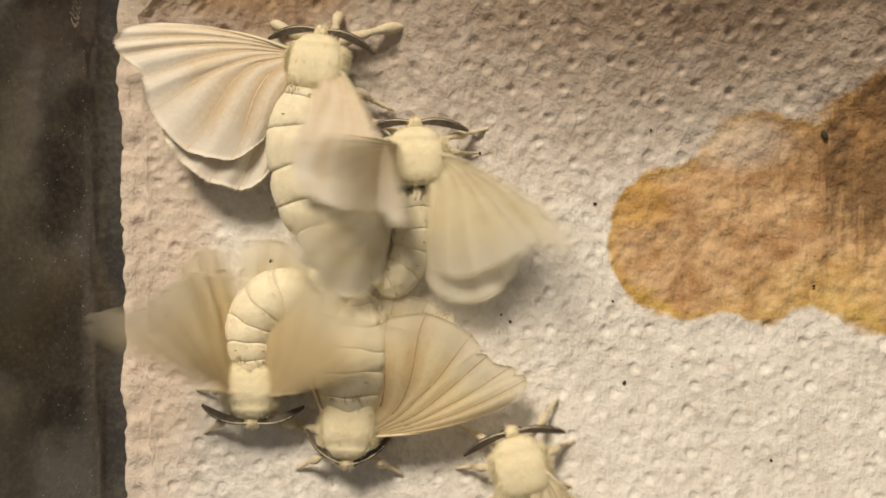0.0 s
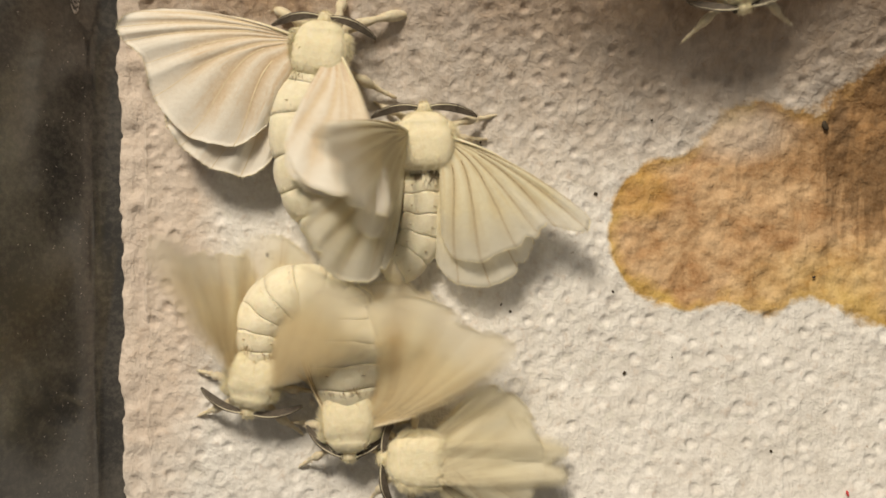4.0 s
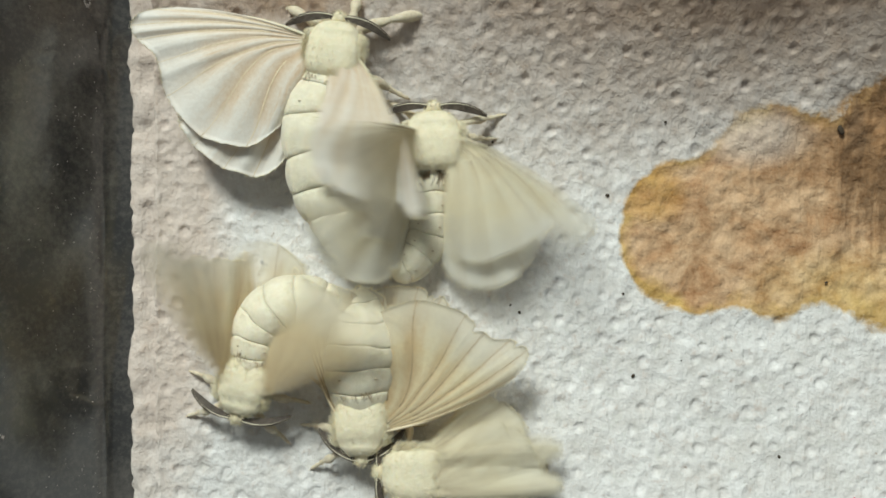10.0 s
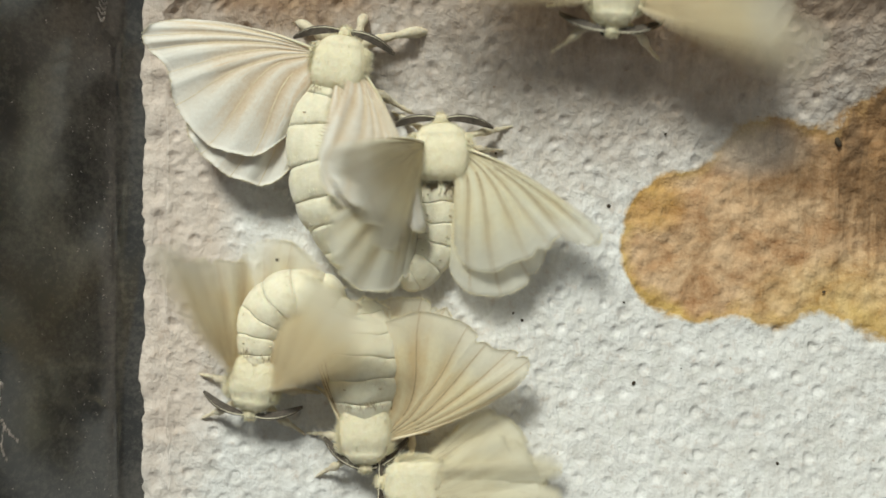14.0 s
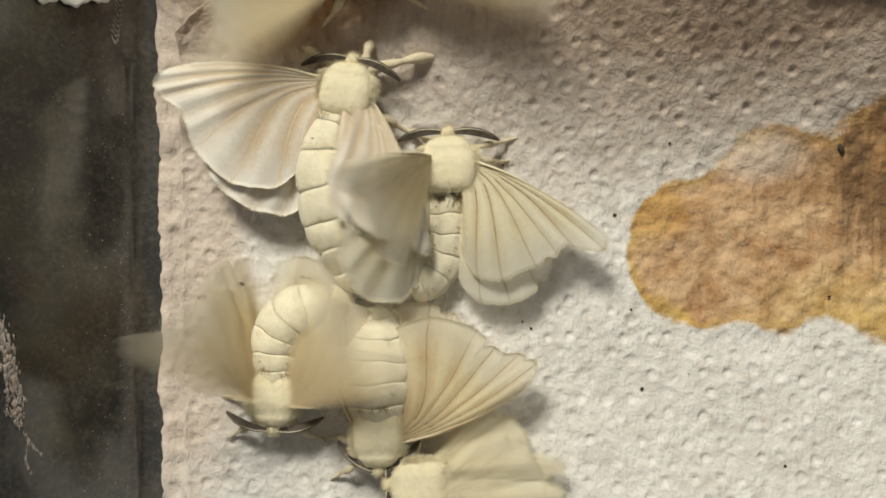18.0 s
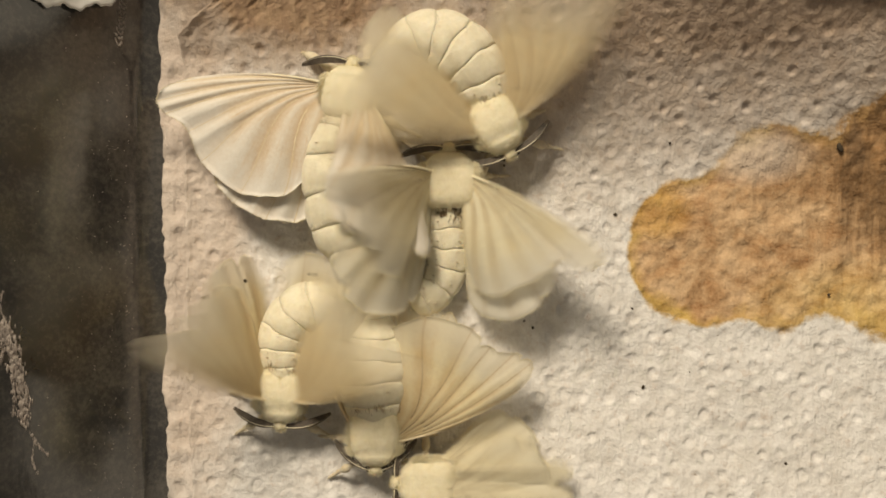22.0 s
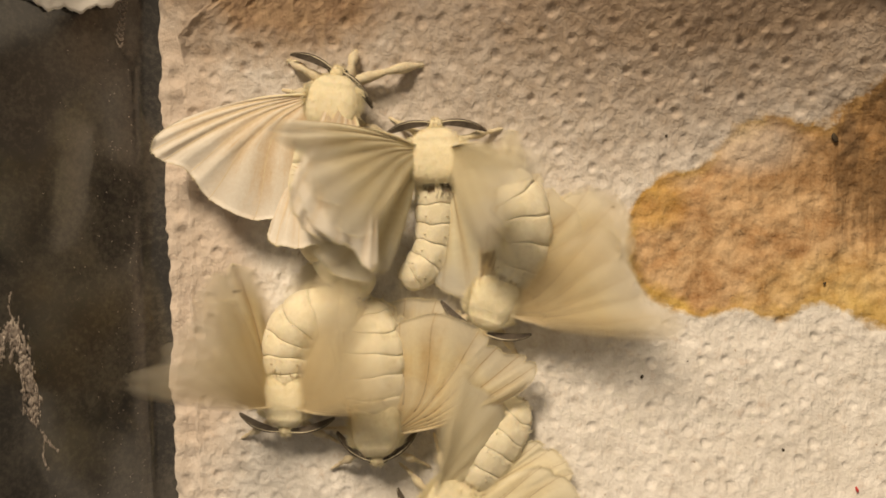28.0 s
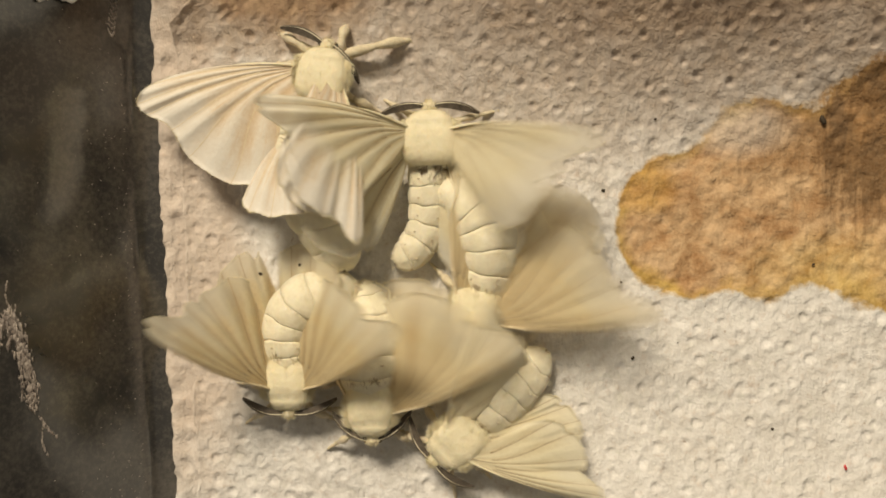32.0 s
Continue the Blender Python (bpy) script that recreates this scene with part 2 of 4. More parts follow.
def wing_material(name, pale, tan, clear, through_light, rim_white, warmth):
    """A thin scaled wing: light passes through, more near the worn rim. The first map coordinate counts the veins, in tenths."""
    sh = Shader(name, 0.7)
    uv = sh.node("ShaderNodeUVMap")
    sep = sh.node("ShaderNodeSeparateXYZ")
    sh.put(uv.outputs["UV"], sep.inputs[0])
    streak = sh.noise(1.0, 5, 0.65, source=uv.outputs["UV"], stretch=(26.0, 1.8, 1.0))
    fine = sh.noise(2200, 5, 0.7)
    blot = sh.noise(170, 4, 0.6)
    loose = sh.math("SUBTRACT", blot, 0.5)
    c = sh.ramp(streak, (0.26, tan), (0.50, pale))
    warm = sh.ramp(sh.math("ADD", sep.outputs[1], sh.math("MULTIPLY", loose, 0.7)), (0.10, (1, 1, 1)), (0.80, (0, 0, 0)))
    c = sh.mix(sh.math("MULTIPLY", warm, warmth), c, tan)
    # tan bands run beside the veins and fade towards the rim
    near = sh.math("PINGPONG", sh.math("MULTIPLY", sep.outputs[0], 10.0), 0.5)
    band = sh.ramp(sh.math("ADD", near, sh.math("MULTIPLY", loose, 0.5)), (0.04, (1, 1, 1)), (0.40, (0, 0, 0)))
    inner = sh.ramp(sep.outputs[1], (0.30, (1, 1, 1)), (0.97, (0.45, 0.45, 0.45)))
    c = sh.mix(sh.math("MULTIPLY", sh.math("MULTIPLY", band, inner), 0.8), c, tuple(v * 0.93 for v in tan))
    c = sh.mix(0.22, c, sh.ramp(fine, (0.3, tuple(v * 0.8 for v in tan)), (0.7, tuple(min(1, v * 1.06) for v in pale))))
    # the outer margin is paler, with fewer scales
    outer = sh.ramp(sh.math("ADD", sep.outputs[1], sh.math("MULTIPLY", loose, 0.45)), (0.66, (0, 0, 0)), (0.92, (rim_white,) * 3))
    c = sh.mix(outer, c, (0.93, 0.92, 0.89))
    spot = sh.ramp(sh.noise(330, 2, 0.5), (0.76, (0, 0, 0)), (0.8, (1, 1, 1)))
    c = sh.mix(sh.math("MULTIPLY", spot, 0.30), c, (0.36, 0.28, 0.18))
    sh.colour(c)
    nrm = sh.bump(sh.math("ADD", sh.math("MULTIPLY", streak, 0.5), sh.math("ADD", sh.math("MULTIPLY", fine, 0.3), blot)), 0.45, 0.0005)
    sh.bsdf.inputs["Specular IOR Level"].default_value = 0.3
    tl = sh.node("ShaderNodeBsdfTranslucent")
    sh.put(c, tl.inputs["Color"])
    sh.put(nrm, tl.inputs["Normal"])
    m1 = sh.node("ShaderNodeMixShader")
    m1.inputs[0].default_value = through_light
    sh.put(sh.bsdf.outputs[0], m1.inputs[1])
    sh.put(tl.outputs[0], m1.inputs[2])
    tr = sh.node("ShaderNodeBsdfTransparent")
    m2 = sh.node("ShaderNodeMixShader")
    worn = sh.ramp(sh.math("ADD", sep.outputs[1], sh.math("MULTIPLY", loose, 0.55)), (0.50, (clear * 0.15,) * 3), (0.90, (clear,) * 3))
    sh.put(worn, m2.inputs[0])
    sh.put(m1.outputs[0], m2.inputs[1])
    sh.put(tr.outputs[0], m2.inputs[2])
    sh.put(m2.outputs[0], sh.out.inputs["Surface"])
    return sh.mat


def plain_material(name, dark, light, scale, rough, bump=0.3):
    sh = Shader(name, rough)
    n = sh.noise(scale, 5, 0.65)
    sh.colour(sh.ramp(n, (0.3, dark), (0.7, light)))
    sh.bump(n, bump, 0.0002)
    return sh.mat


PAPER = paper_material()
TRAY = tray_material()
FUZZ = fuzz_material("cream_fuzz", (0.74, 0.66, 0.45), (0.87, 0.80, 0.60))
BELLY = fuzz_material("abdomen_scales", (0.70, 0.63, 0.46), (0.87, 0.815, 0.645), 700)
GAP = plain_material("segment_gap", (0.42, 0.33, 0.20), (0.72, 0.64, 0.48), 1500, 0.8)
WING = wing_material("thick_wing", (0.94, 0.90, 0.82), (0.75, 0.54, 0.31), 0.02, 0.25, 0.5, 0.22)
THIN = wing_material("thin_wing", (0.95, 0.895, 0.70), (0.78, 0.61, 0.355), 0.36, 0.58, 0.5, 0.30)
CREAM = wing_material("cream_wing", (0.97, 0.94, 0.79), (0.84, 0.71, 0.45), 0.40, 0.42, 0.6, 0.12)
BUFF = wing_material("buff_wing", (0.93, 0.88, 0.69), (0.83, 0.73, 0.51), 0.10, 0.35, 0.3, 0.30)
VEIN = plain_material("vein", (0.70, 0.57, 0.37), (0.84, 0.74, 0.55), 1800, 0.7)
FRAY = plain_material("frayed_hair", (0.10, 0.07, 0.04), (0.26, 0.19, 0.11), 1500, 0.8)
FRAY_PALE = plain_material("pale_frayed_hair", (0.30, 0.23, 0.14), (0.55, 0.46, 0.31), 1500, 0.8)
VEIN_DARK = plain_material("dark_vein", (0.27, 0.19, 0.10), (0.50, 0.39, 0.24), 1800, 0.7)
COMB = plain_material("antenna_comb", (0.035, 0.027, 0.020), (0.12, 0.095, 0.072), 1500, 0.7)
SHAFT = plain_material("antenna_shaft", (0.62, 0.55, 0.40), (0.80, 0.74, 0.58), 1500, 0.7)
LEG = fuzz_material("leg_fuzz", (0.54, 0.45, 0.31), (0.78, 0.70, 0.53), 1400)
EYE = plain_material("eye", (0.01, 0.008, 0.006), (0.03, 0.022, 0.016), 900, 0.25)
FRASS = plain_material("frass", (0.02, 0.014, 0.008), (0.08, 0.055, 0.03), 1200, 0.8)
WHITE = plain_material("white_card", (0.82, 0.81, 0.79), (0.90, 0.89, 0.87), 300, 0.7, 0.15)
SCRATCH = plain_material("scratch", (0.22, 0.18, 0.16), (0.60, 0.53, 0.48), 1100, 0.6)
RED = plain_material("red_fibre", (0.55, 0.05, 0.06), (0.75, 0.12, 0.12), 900, 0.7)


# ---- mesh helpers (millimetres in, metres out) ----
def mesh_of(name, verts, faces, mats, slots=None, uvs=None, smooth=True):
    me = bpy.data.meshes.new(name)
    me.from_pydata([(x * MM, y * MM, z * MM) for x, y, z in verts], [], faces)
    for m in mats if isinstance(mats, (list, tuple)) else [mats]:
        me.materials.append(m)
    if slots:
        me.polygons.foreach_set("material_index", slots)
    if uvs:
        layer = me.uv_layers.new(name="UVMap")
        flat = [c for p in me.polygons for v in p.vertices for c in uvs[v]]
        layer.data.foreach_set("uv", flat)
    # hairs are three-sided and stay flat
    me.polygons.foreach_set("use_smooth", [smooth and len(f) > 3 for f in faces])
    me.update()
    return me


def part(name, me, parent, label=""):
    ob = new(name, me)
    ob.parent = parent
    if label:
        tagged(ob, label)
    return ob


class Build:
    """Collects vertices and faces for one mesh."""

    def __init__(self):
        self.v, self.f, self.s = [], [], []

    def rings(self, rings, slot=0, caps=True):
        n = len(rings[0])
        base = len(self.v)
        for r in rings:
            self.v.extend(r)
        for i in range(len(rings) - 1):
            for j in range(n):
                a, b = base + i * n + j, base + i * n + (j + 1) % n
                self.f.append((a, b, b + n, a + n))
                self.s.append(slot)
        if caps:
            self.f.append(tuple(base + j for j in reversed(range(n))))
            self.f.append(tuple(base + (len(rings) - 1) * n + j for j in range(n)))
            self.s += [slot, slot]

    def tube(self, pts, radii, n=8, slot=0, flat=1.0):
        pts = [Vector(p) for p in pts]
        rings = []
        for i, p in enumerate(pts):
            t = (pts[min(i + 1, len(pts) - 1)] - pts[max(i - 1, 0)]).normalized()
            u = t.cross(Vector((0, 0, 1)))
            u = u.normalized() if u.length > 1e-4 else Vector((1, 0, 0))
            w = u.cross(t).normalized()
            r = radii[i] if isinstance(radii, (list, tuple)) else radii
            rings.append([tuple(p + u * (r * math.cos(2 * math.pi * k / n)) + w * (r * flat * math.sin(2 * math.pi * k / n))) for k in range(n)])
        self.rings(rings, slot)

    def ball(self, c, r, nu=16, nv=10, slot=0, rough=0.0, rnd=None, box=1.0):
        rings = []

        def po(v):
            return math.copysign(abs(v) ** box, v)

        for i in range(1, nv):
            th = math.pi * i / nv
            ring = []
            for j in range(nu):
                ph = 2 * math.pi * j / nu
                k = 1 + (rnd.uniform(-rough, rough) if rnd else 0)
                st = po(math.sin(th))
                ring.append((c[0] + r[0] * k * st * po(math.cos(ph)), c[1] + r[1] * k * po(math.cos(th)), c[2] + r[2] * k * st * po(math.sin(ph))))
            rings.append(ring)
        self.rings(rings, slot)

    def hair(self, p, way, length, width, slot=0):
        """A thin three-sided hair."""
        way = way.normalized()
        u = way.orthogonal().normalized() * width
        w = way.cross(u).normalized() * width
        b = len(self.v)
        tip = p + way * length
        for q in (p + u, p - u * 0.5 + w * 0.87, p - u * 0.5 - w * 0.87, tip):
            self.v.append(tuple(q))
        for a, c in ((0, 1), (1, 2), (2, 0)):
            self.f.append((b + a, b + c, b + 3))
            self.s.append(slot)

    def mesh(self, name, mats, smooth=True):
        return mesh_of(name, self.v, self.f, mats, self.s, None, smooth)


def spline(pts, n):
    """Catmull-Rom through tuples of any length."""
    out = []
    m = len(pts)
    for k in range(n):
        u = k / (n - 1) * (m - 1)
        i = min(int(u), m - 2)
        f = u - i
        p0, p1, p2, p3 = pts[max(i - 1, 0)], pts[i], pts[i + 1], pts[min(i + 2, m - 1)]
        out.append(tuple(0.5 * (2 * b + (c - a) * f + (2 * a - 5 * b + 4 * c - d) * f * f + (3 * b - a - 3 * c + d) * f ** 3)
                         for a, b, c, d in zip(p0, p1, p2, p3)))
    return out


# ---- the tray and the sheet ----
def smooth_field(shape, cell, seed):
    """Smooth random field in -1..1 on a grid, with features of about cell points."""
    rng = np.random.default_rng(seed)
    gh, gw = int(shape[0] / cell) + 4, int(shape[1] / cell) + 4
    g = rng.uniform(-1, 1, (gh, gw))
    yy, xx = np.arange(shape[0]) / cell, np.arange(shape[1]) / cell
    yi, xi = yy.astype(int), xx.astype(int)
    fy, fx = (yy - yi)[:, None], (xx - xi)[None, :]
    fy, fx = fy * fy * (3 - 2 * fy), fx * fx * (3 - 2 * fx)
    a, b = g[yi][:, xi], g[yi][:, xi + 1]
    c, d = g[yi + 1][:, xi], g[yi + 1][:, xi + 1]
    return (a * (1 - fx) + b * fx) * (1 - fy) + (c * (1 - fx) + d * fx) * fy


def swell(x, y):
    """The sheet lies in a shallow bow: it rises towards its far edge, most at the stained corner, and a little at the near one."""
    t = np.clip((x + 12) / 45, 0, 1)
    t = t * t * (3 - 2 * t)
    up = np.clip(y - 6, 0, None)
    lift = (0.38 + 0.62 * t) * 0.0165 * np.minimum(up, 30) ** 2
    near = t * 0.004 * np.clip(-6 - y, 0, 26) ** 2
    corner = np.clip((x - 36) / 20, 0, 1) * np.clip((y - 2) / 20, 0, 1) * 2.2
    curl = np.clip((-20 - x) / 8, 0, 1) * np.clip((x + 35.5) / 5, 0, 1) * np.clip((y - 25) / 8, 0, 1) ** 1.5 * 1.6
    return lift * np.clip((x + 36) / 16, 0.05, 1) + near + corner + curl


def sheet(name, x0, x1, y0, y1, step, z0, seed, dimples=True, ragged=0.25, notch=0.0):
    nx, ny = int((x1 - x0) / step) + 1, int((y1 - y0) / step) + 1
    X, Y = np.meshgrid(np.linspace(x0, x1, nx), np.linspace(y0, y1, ny))
    shape = X.shape
    z = z0 + swell(X, Y)
    wet = np.clip(1.15 - np.minimum.reduce([np.hypot((X - cx) / rx, (Y - cy) / ry) for cx, cy, rx, ry in STAIN]), 0, 0.25) * 4
    z += 0.22 * smooth_field(shape, 7 / step, seed) + (0.08 + 0.12 * wet) * smooth_field(shape, 2.2 / step, seed + 1)
    z += (0.075 + 0.10 * wet) * smooth_field(shape, 1.1 / step, seed + 2) + (0.06 + 0.03 * wet) * smooth_field(shape, 0.6 / step, seed + 3)
    if not dimples:
        z += 0.35 * smooth_field(shape, 1.6 / step, seed + 6) * np.clip((-31 - X) / 2, 0, 1) + 0.22 * np.exp(-((X + 34.6) / 0.7) ** 2)
    if dimples:
        rng = np.random.default_rng(seed + 9)
        pitch = 3.05
        j = 0
        yy = y0
        while yy < y1:
            xx = x0 + (pitch / 2 if j % 2 else 0)
            while xx < x1:
                cx, cy = xx + rng.uniform(-0.8, 0.8), yy + rng.uniform(-0.7, 0.7)
                depth, r = rng.uniform(0.10, 0.31), rng.uniform(0.44, 0.66)
                depth *= 0.3 if cx > 19 and min(math.hypot((cx - ax) / rx, (cy - ay) / ry) for ax, ay, rx, ry in STAIN) < 1 else 1
                i0, i1 = int((cx - 2 - x0) / step), int((cx + 2 - x0) / step) + 1
                k0, k1 = int((cy - 2 - y0) / step), int((cy + 2 - y0) / step) + 1
                i0, k0 = max(i0, 0), max(k0, 0)
                d = np.hypot(X[k0:k1, i0:i1] - cx, Y[k0:k1, i0:i1] - cy) / r
                z[k0:k1, i0:i1] += -depth * np.exp(-(d ** 6)) + 0.3 * depth * np.exp(-((d - 1.35) / 0.35) ** 2)
                xx += pitch
            yy += pitch * 0.8
            j += 1
    # torn left rim
    tear = ragged * (smooth_field((ny, 1), 3 / step, seed + 20) + 0.6 * smooth_field((ny, 1), 0.8 / step, seed + 21))
    fade = np.clip(1 - (X - x0) / 3, 0, 1)
    X = X + tear * fade + np.clip((Y - 28.2) * notch, 0, 14) * np.clip(1 - (X - x0) / 26, 0, 1)
    if notch:
        z += 0.45 * np.exp(-np.clip(X - x0, 0, None) / 0.55)
        rim_x = x0 + np.clip((Y - 28.2) * notch, 0, 14)
        z += 2.0 * np.exp(-np.clip(X - rim_x, 0, None) / 2.2) * np.clip((Y - 26) / 4, 0, 1)
    v = np.stack([X.ravel() * MM, Y.ravel() * MM, z.ravel() * MM], 1)
    thick = v.copy()
    thick[:, 2] -= 0.12 * MM
    n = nx * ny
    idx = np.arange(n).reshape(ny, nx)
    top = np.stack([idx[:-1, :-1], idx[:-1, 1:], idx[1:, 1:], idx[1:, :-1]], -1).reshape(-1, 4)
    rim = np.concatenate([idx[0, :], idx[1:, -1], idx[-1, -2::-1], idx[-2:0:-1, 0]])
    nxt = np.roll(rim, -1)
    skirt = np.stack([rim, rim + n, nxt + n, nxt], -1)
    under = top[:, ::-1] + n
    faces = np.concatenate([top, skirt, under])
    me = bpy.data.meshes.new(name)
    me.vertices.add(2 * n)
    me.vertices.foreach_set("co", np.concatenate([v, thick]).ravel())
    me.loops.add(faces.size)
    me.loops.foreach_set("vertex_index", faces.ravel().astype(np.int32))
    me.polygons.add(len(faces))
    me.polygons.foreach_set("loop_start", np.arange(0, faces.size, 4, dtype=np.int32))
    me.polygons.foreach_set("use_smooth", np.ones(len(faces), bool))
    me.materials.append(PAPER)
    me.update(calc_edges=True)
    me.validate()
    return me


def build_sheet():
    towel = tagged(new("paper_towel"), "cream embossed two-ply paper towel with a yellow-brown stain", "paper towel")
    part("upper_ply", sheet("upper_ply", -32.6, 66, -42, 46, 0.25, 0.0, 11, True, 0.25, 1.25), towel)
    part("lower_ply", sheet("lower_ply", -35.65, -12, -50, 46, 0.3, -0.4, 31, False, 0.3), towel, "torn rim of the lower ply")
    return towel


LEAN_OUT = 29.0


def wall_point(x, y, u):
    """A place on the tray's side wall: y along it, u millimetres up its slope."""
    a = radians(LEAN_OUT)
    return Vector((-37.0 - u * math.sin(a), y, -0.9 + u * math.cos(a)))


def box_strip(b, p, q, w, h, up):
    """A thin bar from p to q."""
    t = (q - p).normalized()
    s = t.cross(up).normalized() * w
    n = up.normalized() * h
    base = len(b.v)
    for c in (p, q):
        for o in (-s, s, s + n, -s + n):
            b.v.append(tuple(c + o))
    for f in ((0, 1, 2, 3), (7, 6, 5, 4), (0, 4, 5, 1), (1, 5, 6, 2), (2, 6, 7, 3), (3, 7, 4, 0)):
        b.f.append(tuple(base + k for k in f))
        b.s.append(0)


def slab(name, corners, thick, mat):
    """A slab under four corners, thickened along its inner normal; counterclockwise seen from its face."""
    p = [Vector(c) for c in corners]
    n = (p[1] - p[0]).cross(p[3] - p[0]).normalized() * -thick
    v = [tuple(c) for c in p] + [tuple(c + n) for c in p]
    f = [(0, 1, 2, 3), (7, 6, 5, 4), (0, 4, 5, 1), (1, 5, 6, 2), (2, 6, 7, 3), (3, 7, 4, 0)]
    return mesh_of(name, v, f, mat, smooth=False)


def build_tray():
    tray = tagged(new("tray"), "dark glossy plastic tray with smeared sloping sides", "tray")
    a = radians(LEAN_OUT)
    # the wall rises from the floor in a rounded corner
    zb, hgt, x1, y0, y1, rad = -0.9, 62.0, 84.0, -56.0, 56.0, 5.0
    run = rad * math.tan((math.pi / 2 - a) / 2)
    foot = wall_point(0, 0, 0).x
    rim = wall_point(0, 0, hgt)
    x0, o, zt = foot + run, hgt * math.sin(a), rim.z
    part("tray_floor", slab("tray_floor", [(x0, y0, zb), (x1, y0, zb), (x1, y1, zb), (x0, y1, zb)], 2, TRAY), tray)
    line = []
    for k in range(15):
        th = (math.pi / 2 - a) * k / 14
        line.append((x0 - rad * math.sin(th), zb + rad - rad * math.cos(th), math.sin(th), math.cos(th)))
    for u in (run + 0.2, run + 1, hgt * 0.5, hgt - 0.5, hgt):
        q = wall_point(0, 0, u)
        line.append((q.x, q.z, math.cos(a), math.sin(a)))
    # lit face with its own points, so that it shades smoothly round the corner only
    verts, faces, soft = [], [], []
    for x, z, nx, nz in line:
        grow = max(0, foot - x)
        for y in (y0 - grow, y1 + grow):
            verts += [(x, y, z), (x, y, z), (x - 2 * nx, y, z - 2 * nz)]
    for k in range(len(line) - 1):
        p, q = 6 * k, 6 * k + 6
        faces += [(p, p + 3, q + 3, q), (p + 2, q + 2, q + 5, p + 5), (p + 1, q + 1, q + 2, p + 2), (p + 4, p + 5, q + 5, q + 4)]
        soft += [k < 15, False, False, False]
    e = 6 * (len(line) - 1)
    faces += [(e + 1, e + 4, e + 5, e + 2), (1, 2, 5, 4)]
    wall = mesh_of("side_wall", verts, faces, TRAY)
    wall.polygons.foreach_set("use_smooth", soft + [False, False])
    part("side_wall", wall, tray)
    part("side_wall", slab("side_wall", [(x1, y1, zb), (x1, y0, zb), (x1 + o, y0 - o, zt), (x1 + o, y1 + o, zt)], 2, TRAY), tray)
    x0 = foot
    rimx = rim.x
    part("end_wall", slab("end_wall", [(x0, y1, zb), (x1, y1, zb), (x1 + o, y1 + o, zt), (rimx, y1 + o, zt)], 2, TRAY), tray)
    part("end_wall", slab("end_wall", [(x1, y0, zb), (x0, y0, zb), (rimx, y0 - o, zt), (x1 + o, y0 - o, zt)], 2, TRAY), tray)
    return tray


def build_card():
    """A white sheet that lies beyond the towel, on its rising edge."""
    n = 60
    b = Build()
    rows = []
    for i in range(n + 1):
        x = -33.5 + 112 * i / n
        f = min(1, max(0, (x - 33.0) / 3.0))
        front = 34.6 - 4.6 * f - 0.11 * max(0, x - 36) + 0.25 * math.sin(x * 0.9)
        rows.append((x, front))
    for layer in (0.0, -0.25):
        for x, front in rows:
            for k in range(9):
                y = front + 18.0 * k / 8
                b.v.append((x, y, float(swell(np.array(x), np.array(y))) + 0.45 + layer + 0.1 * math.sin(0.7 * x + k)))
    m = 9 * (n + 1)
    for i in range(n):
        for k in range(8):
            a = i * 9 + k
            b.f.append((a, a + 9, a + 10, a + 1))
            b.f.append((m + a + 1, m + a + 10, m + a + 9, m + a))
        a = i * 9
        b.f.append((a, m + a, m + a + 9, a + 9))
    b.s = [0] * len(b.f)
    return tagged(new("white_sheet", b.mesh("white_sheet", WHITE)), "plain white paper sheet at the far edge of the towel", "paper sheet")


def stroke(tray, pts, wide, seed, name="smear"):
    """A dried smear of small flat flakes on the side wall."""
    rnd = random.Random(seed)
    line = spline([(float(y), float(u)) for y, u in pts], 40)
    b = Build()
    for k in range(int(420 * wide) + 26):
        y, u = rnd.choice(line)
        p = wall_point(0, y * (1 + 0.0014 * u) + rnd.gauss(0, 0.5 * wide), u * 0.81 + rnd.gauss(0, 0.5 * wide))
        r = rnd.uniform(0.05, 0.19) * (0.5 + wide)
        b.ball(tuple(p), (r * 0.2, r * rnd.uniform(0.8, 2.6), r), 6, 4, 0, 0.25, rnd)
    tagged(part(name, b.mesh(name, SCRATCH), tray, "pale dried smear of flakes"), kind="stuff")


